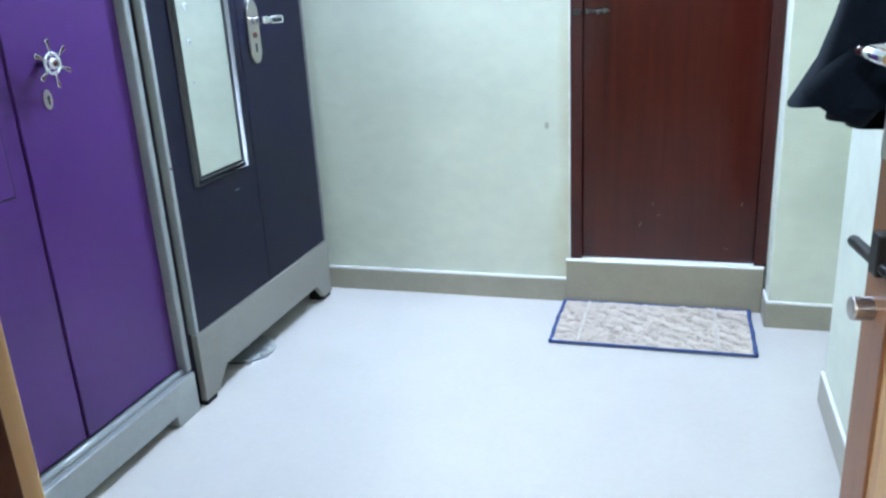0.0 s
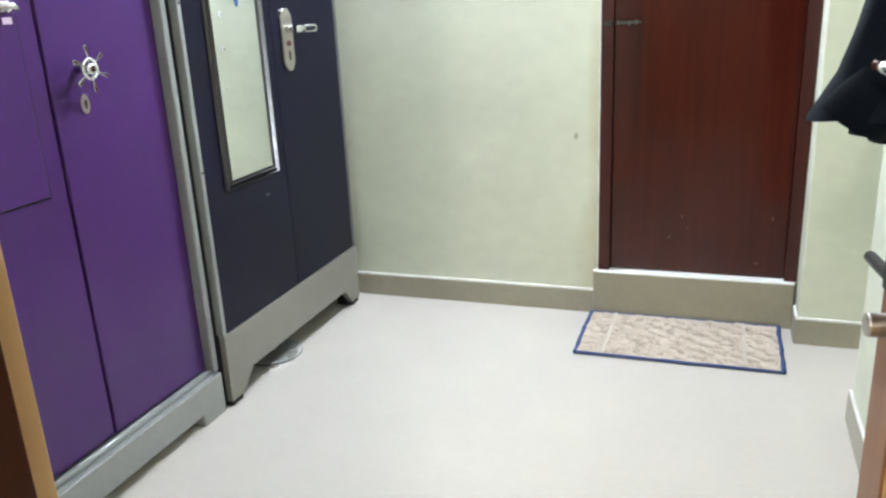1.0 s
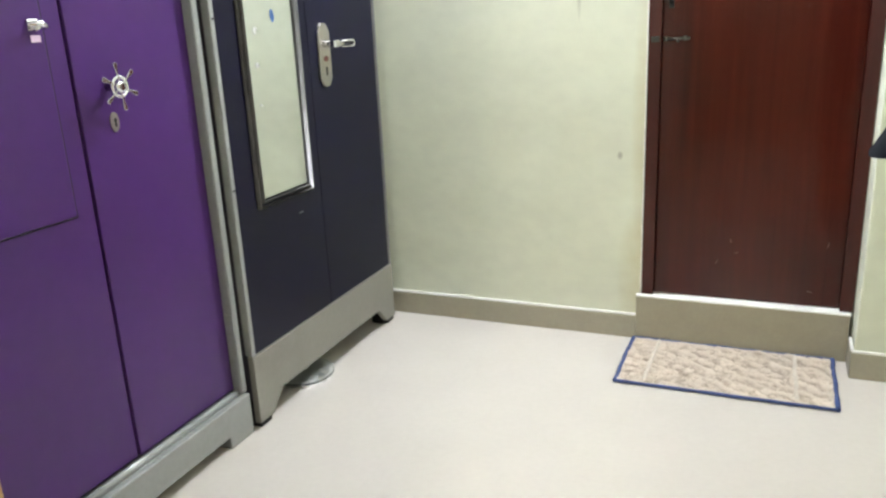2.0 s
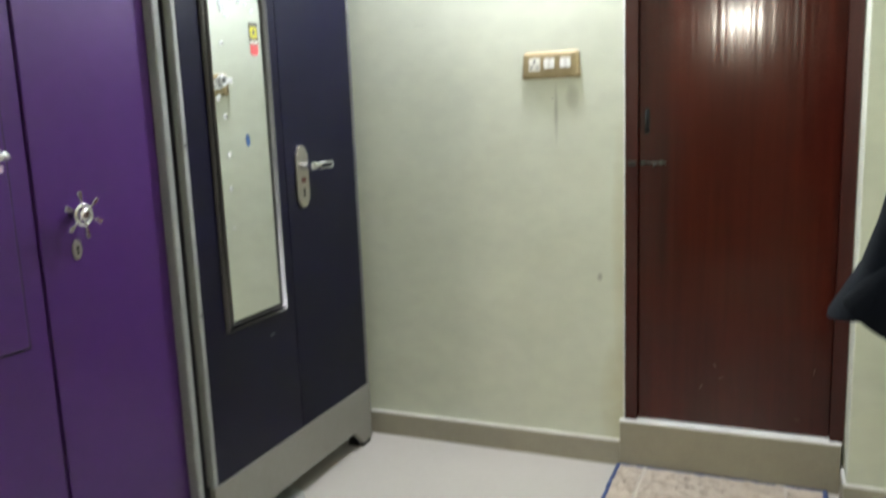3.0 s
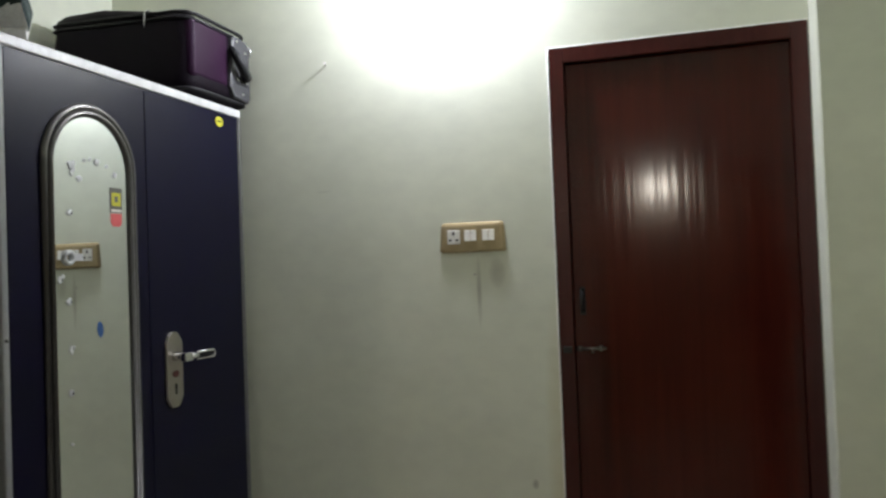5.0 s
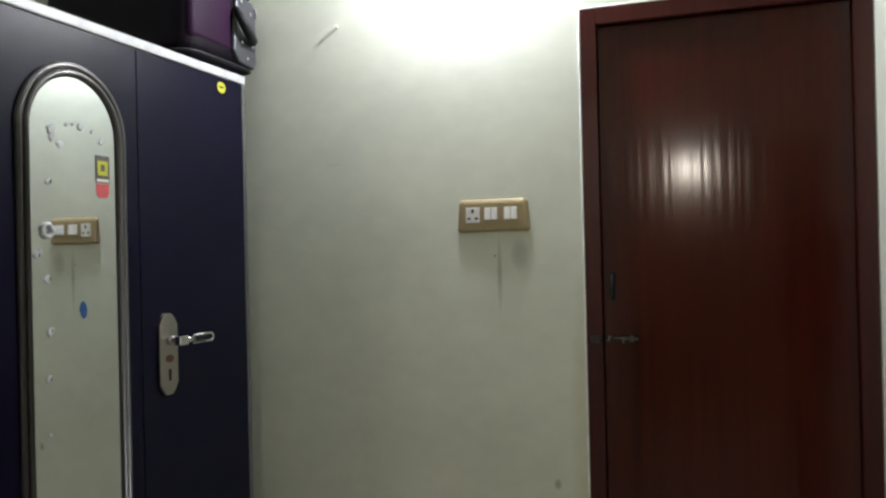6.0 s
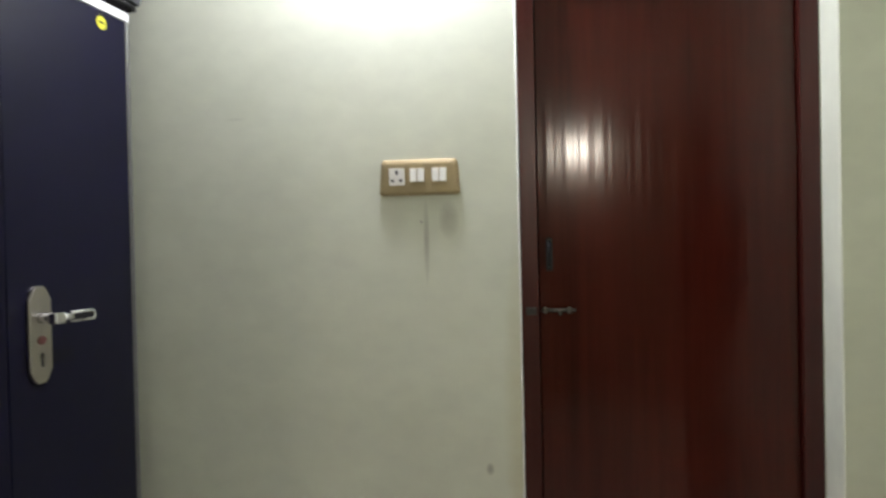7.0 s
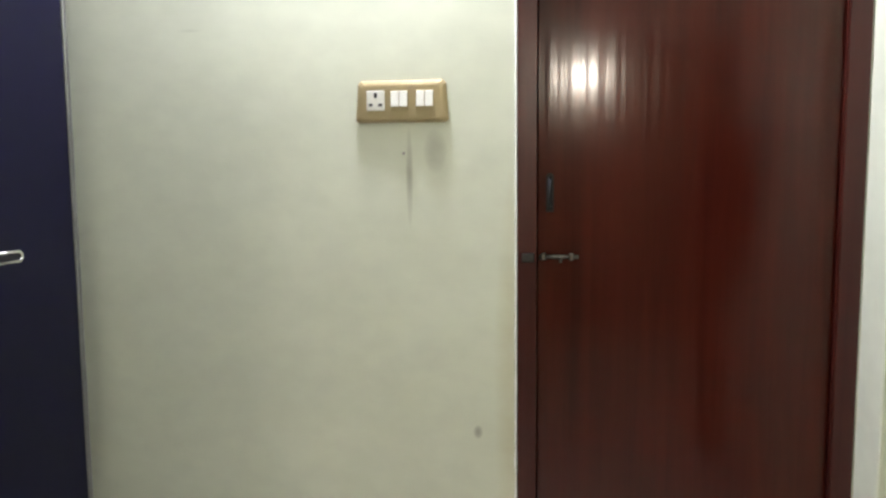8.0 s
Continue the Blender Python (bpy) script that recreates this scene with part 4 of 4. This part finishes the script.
# ---- doormat ----
def doormat():
    x0, x1, y0, y1 = -0.018, 0.695, 3.028, 3.424
    d = thing("doormat", (0.34, 3.22, 0), "beige shaggy doormat with a blue bound edge", "doormat")
    nx, ny = 150, 84
    b = bmesh.new()
    grid = [[b.verts.new((x0 + (x1 - x0) * i / nx, y0 + (y1 - y0) * j / ny, 0.011 + 0.0022 * noise.noise(Vector((i * 0.45, j * 0.5, 0))) + 0.004 * noise.noise(Vector((i * 0.13, j * 0.2, 3))) + 0.0018 * min(1, 1.6 * i / nx) * math.sin(0.42 * j + 0.30 * i + 3.5 * noise.noise(Vector((i * 0.09, j * 0.11, 7)))))) for j in range(ny + 1)] for i in range(nx + 1)]
    for i in range(nx):
        for j in range(ny):
            b.faces.new((grid[i][j], grid[i + 1][j], grid[i + 1][j + 1], grid[i][j + 1]))
    rim = [grid[i][0] for i in range(nx + 1)] + [grid[nx][j] for j in range(1, ny + 1)] + [grid[i][ny] for i in range(nx - 1, -1, -1)] + [grid[0][j] for j in range(ny - 1, 0, -1)]
    low = [b.verts.new((v.co.x, v.co.y, 0.0005)) for v in rim]
    for i in range(len(rim)):
        b.faces.new((rim[i], low[i], low[(i + 1) % len(rim)], rim[(i + 1) % len(rim)]))
    part("pile_field", soft(b), RUG, d, "matted beige pile")
    rng = random.Random(7)
    verts, faces = [], []
    for k in range(15000):
        x, y = rng.uniform(x0 + 0.008, x1 - 0.008), rng.uniform(y0 + 0.008, y1 - 0.008)
        clump = noise.noise(Vector((x * 28, y * 34, 1)))
        h, w = 0.0030 + 0.0040 * max(0, clump) + rng.uniform(0, 0.002), rng.uniform(0.0014, 0.0028)
        dx, dy = rng.uniform(-0.007, 0.007) + 0.009 * clump, rng.uniform(-0.007, 0.007)
        n0 = len(verts)
        for q in range(3):
            a = 2.094 * q + k
            verts.append((x + w * math.cos(a), y + w * math.sin(a), 0.009))
        for q in range(3):
            a = 2.094 * q + k
            verts.append((x + dx + 0.5 * w * math.cos(a), y + dy + 0.5 * w * math.sin(a), 0.009 + h))
        faces += [(n0, n0 + 1, n0 + 4, n0 + 3), (n0 + 1, n0 + 2, n0 + 5, n0 + 4), (n0 + 2, n0, n0 + 3, n0 + 5), (n0 + 3, n0 + 4, n0 + 5)]
    me = bpy.data.meshes.new("tufting")
    me.from_pydata([(a - 0.34, b_ - 3.22, c_) for a, b_, c_ in verts], [], faces)
    me.materials.append(RUG)
    tf = new("tufting", me)
    tf.parent = d
    tagged(tf, "matted beige tufts", kind="stuff")
    for a in (0.095, 0.59):
        b = bmesh.new()
        vs = []
        for j in range(60):
            y = y0 + 0.012 + (y1 - y0 - 0.024) * j / 59
            o = 0.004 * noise.noise(Vector((y * 20, a * 9, 0))) + 0.05 * (y - y0) * (0.4 - a)
            z = 0.0155 + 0.0015 * noise.noise(Vector((y * 60, a, 1)))
            vs.append([b.verts.new((x0 + a + o - 0.009, y, 0.010)), b.verts.new((x0 + a + o, y, z + 0.004)), b.verts.new((x0 + a + o + 0.009, y, 0.010))])
        for p, q in zip(vs, vs[1:]):
            b.faces.new((p[0], p[1], q[1], q[0])), b.faces.new((p[1], p[2], q[2], q[1]))
        part("stripe", soft(b), RUGL, d, "paler woven stripe")
    for p, q in (((x0, y0), (x1, y0)), ((x1, y0), (x1, y1)), ((x1, y1), (x0, y1)), ((x0, y1), (x0, y0))):
        b = bmesh.new()
        n = 40
        tube(b, [(p[0] + (q[0] - p[0]) * i / n + 0.005 * noise.noise(Vector((i * 0.17, p[0] * 9, p[1])))*math.sin(math.pi * i / n), p[1] + (q[1] - p[1]) * i / n + 0.004 * noise.noise(Vector((p[1] * 7, i * 0.16, 2)))*math.sin(math.pi * i / n), 0.008) for i in range(n + 1)], [(0.0060 if p[1] == q[1] else 0.0086) + 0.0018 * noise.noise(Vector((i * 0.3, p[0], q[1]))) for i in range(n + 1)], seg=8)
        part("bound_edge", b, BORDER, d, "blue fabric binding")


doormat()


# ---- coats on the right-hand wall ----
def coats():
    r = thing("coat_rail", (RIGHT, 1.85, 1.56), "small white plastic hook rail on the wall", "coat rail")
    part("back_board", boxes((RIGHT - 0.014, RIGHT, 1.70, 2.41, 1.485, 1.535), bevel=0.004), IVORY, r)
    for y in (1.76, 1.96):
        b = bmesh.new()
        tube(b, [(RIGHT - 0.012, y, 1.51), (RIGHT - 0.05, y, 1.50), (RIGHT - 0.065, y, 1.515), (RIGHT - 0.065, y, 1.53)], 0.005)
        part("hook", b, CHROME, r)

    def garment(name, label, material, rows, seed, folds):
        """Rows: height, centre x, centre y, half width x, half width y; the last row is the hem."""
        g = thing(name, (RIGHT - 0.1, rows[0][2], 1.5), label, "jacket", "hanging clothes")
        b = bmesh.new()
        n, rings = 72, []
        steps = 40
        for s in range(steps + 1):
            f = s / steps * (len(rows) - 1)
            i = min(int(f), len(rows) - 2)
            t = f - i
            z, cx, cy, rx, ry = (a + (c - a) * t for a, c in zip(rows[i], rows[i + 1]))
            ring = []
            for k in range(n):
                a = 2 * math.pi * k / n
                fold = 1 + folds * (0.3 + 0.7 * s / steps) * (math.sin(a * 7 + seed + s * 0.04) * 0.5 + noise.noise(Vector((math.cos(a) * 2.2, math.sin(a) * 2.2, z * 5 + seed))))
                x = min(cx + rx * fold * math.cos(a), RIGHT - 0.004)
                ring.append(b.verts.new((x, cy + ry * fold * math.sin(a), z + 0.012 * noise.noise(Vector((a, z * 9, seed))))))
            rings.append(ring)
        for p, q in zip(rings, rings[1:]):
            for k in range(n):
                b.faces.new((p[k], p[(k + 1) % n], q[(k + 1) % n], q[k]))
        b.faces.new(rings[0])
        bmesh.ops.recalc_face_normals(b, faces=b.faces)
        part("body", soft(b), material, g)
        return g

    j = garment("jacket", "dark blue-black jacket hanging from a wall hook", CLOTH,
                [(1.505, 0.842, 1.75, 0.016, 0.03), (1.485, 0.812, 1.745, 0.074, 0.065), (1.455, 0.780, 1.73, 0.105, 0.085), (1.41, 0.768, 1.71, 0.118, 0.092), (1.36, 0.772, 1.71, 0.114, 0.092), (1.3, 0.766, 1.71, 0.117, 0.092), (1.2, 0.752, 1.71, 0.125, 0.095), (1.14, 0.742, 1.72, 0.130, 0.10), (1.075, 0.722, 1.72, 0.146, 0.105)], 1.0, 0.07)
    b = bmesh.new()
    tube(b, [(0.765, 1.70, 1.43), (0.735, 1.685, 1.34), (0.722, 1.68, 1.24), (0.690, 1.68, 1.15), (0.634, 1.68, 1.07)], [0.05, 0.054, 0.053, 0.052, 0.050], seg=22)
    rough_up(b, 0.012, 14.0, 5.0)
    part("sleeve", b, CLOTH, j, "hanging sleeve")
    b = bmesh.new()
    tube(b, [(0.80, 1.76, 1.515), (0.80, 1.76, 1.49), (0.80, 1.755, 1.46)], 0.006)
    part("loop", b, CLOTH2, j)
    garment("jacket", "black trousers hanging behind the jacket", CLOTH2,
            [(1.50, 0.80, 1.96, 0.05, 0.05), (1.44, 0.78, 1.95, 0.08, 0.10), (1.2, 0.78, 1.93, 0.085, 0.12), (1.02, 0.76, 1.90, 0.09, 0.12)], 4.0, 0.14)
    c = thing("cloth_bag", (0.75, 1.71, 1.5), "black rolled cloth bag hanging above the jacket", "bag", "hanging clothes")
    b = bmesh.new()
    tube(b, [(0.674, 1.70, 1.503), (0.677, 1.70, 1.504), (0.71, 1.705, 1.520), (0.78, 1.71, 1.557), (0.835, 1.715, 1.597)], [0.022, 0.027, 0.031, 0.036, 0.026], seg=22)
    rough_up(b, 0.010, 18.0, 2.0)
    part("roll", b, CLOTH2, c)


coats()
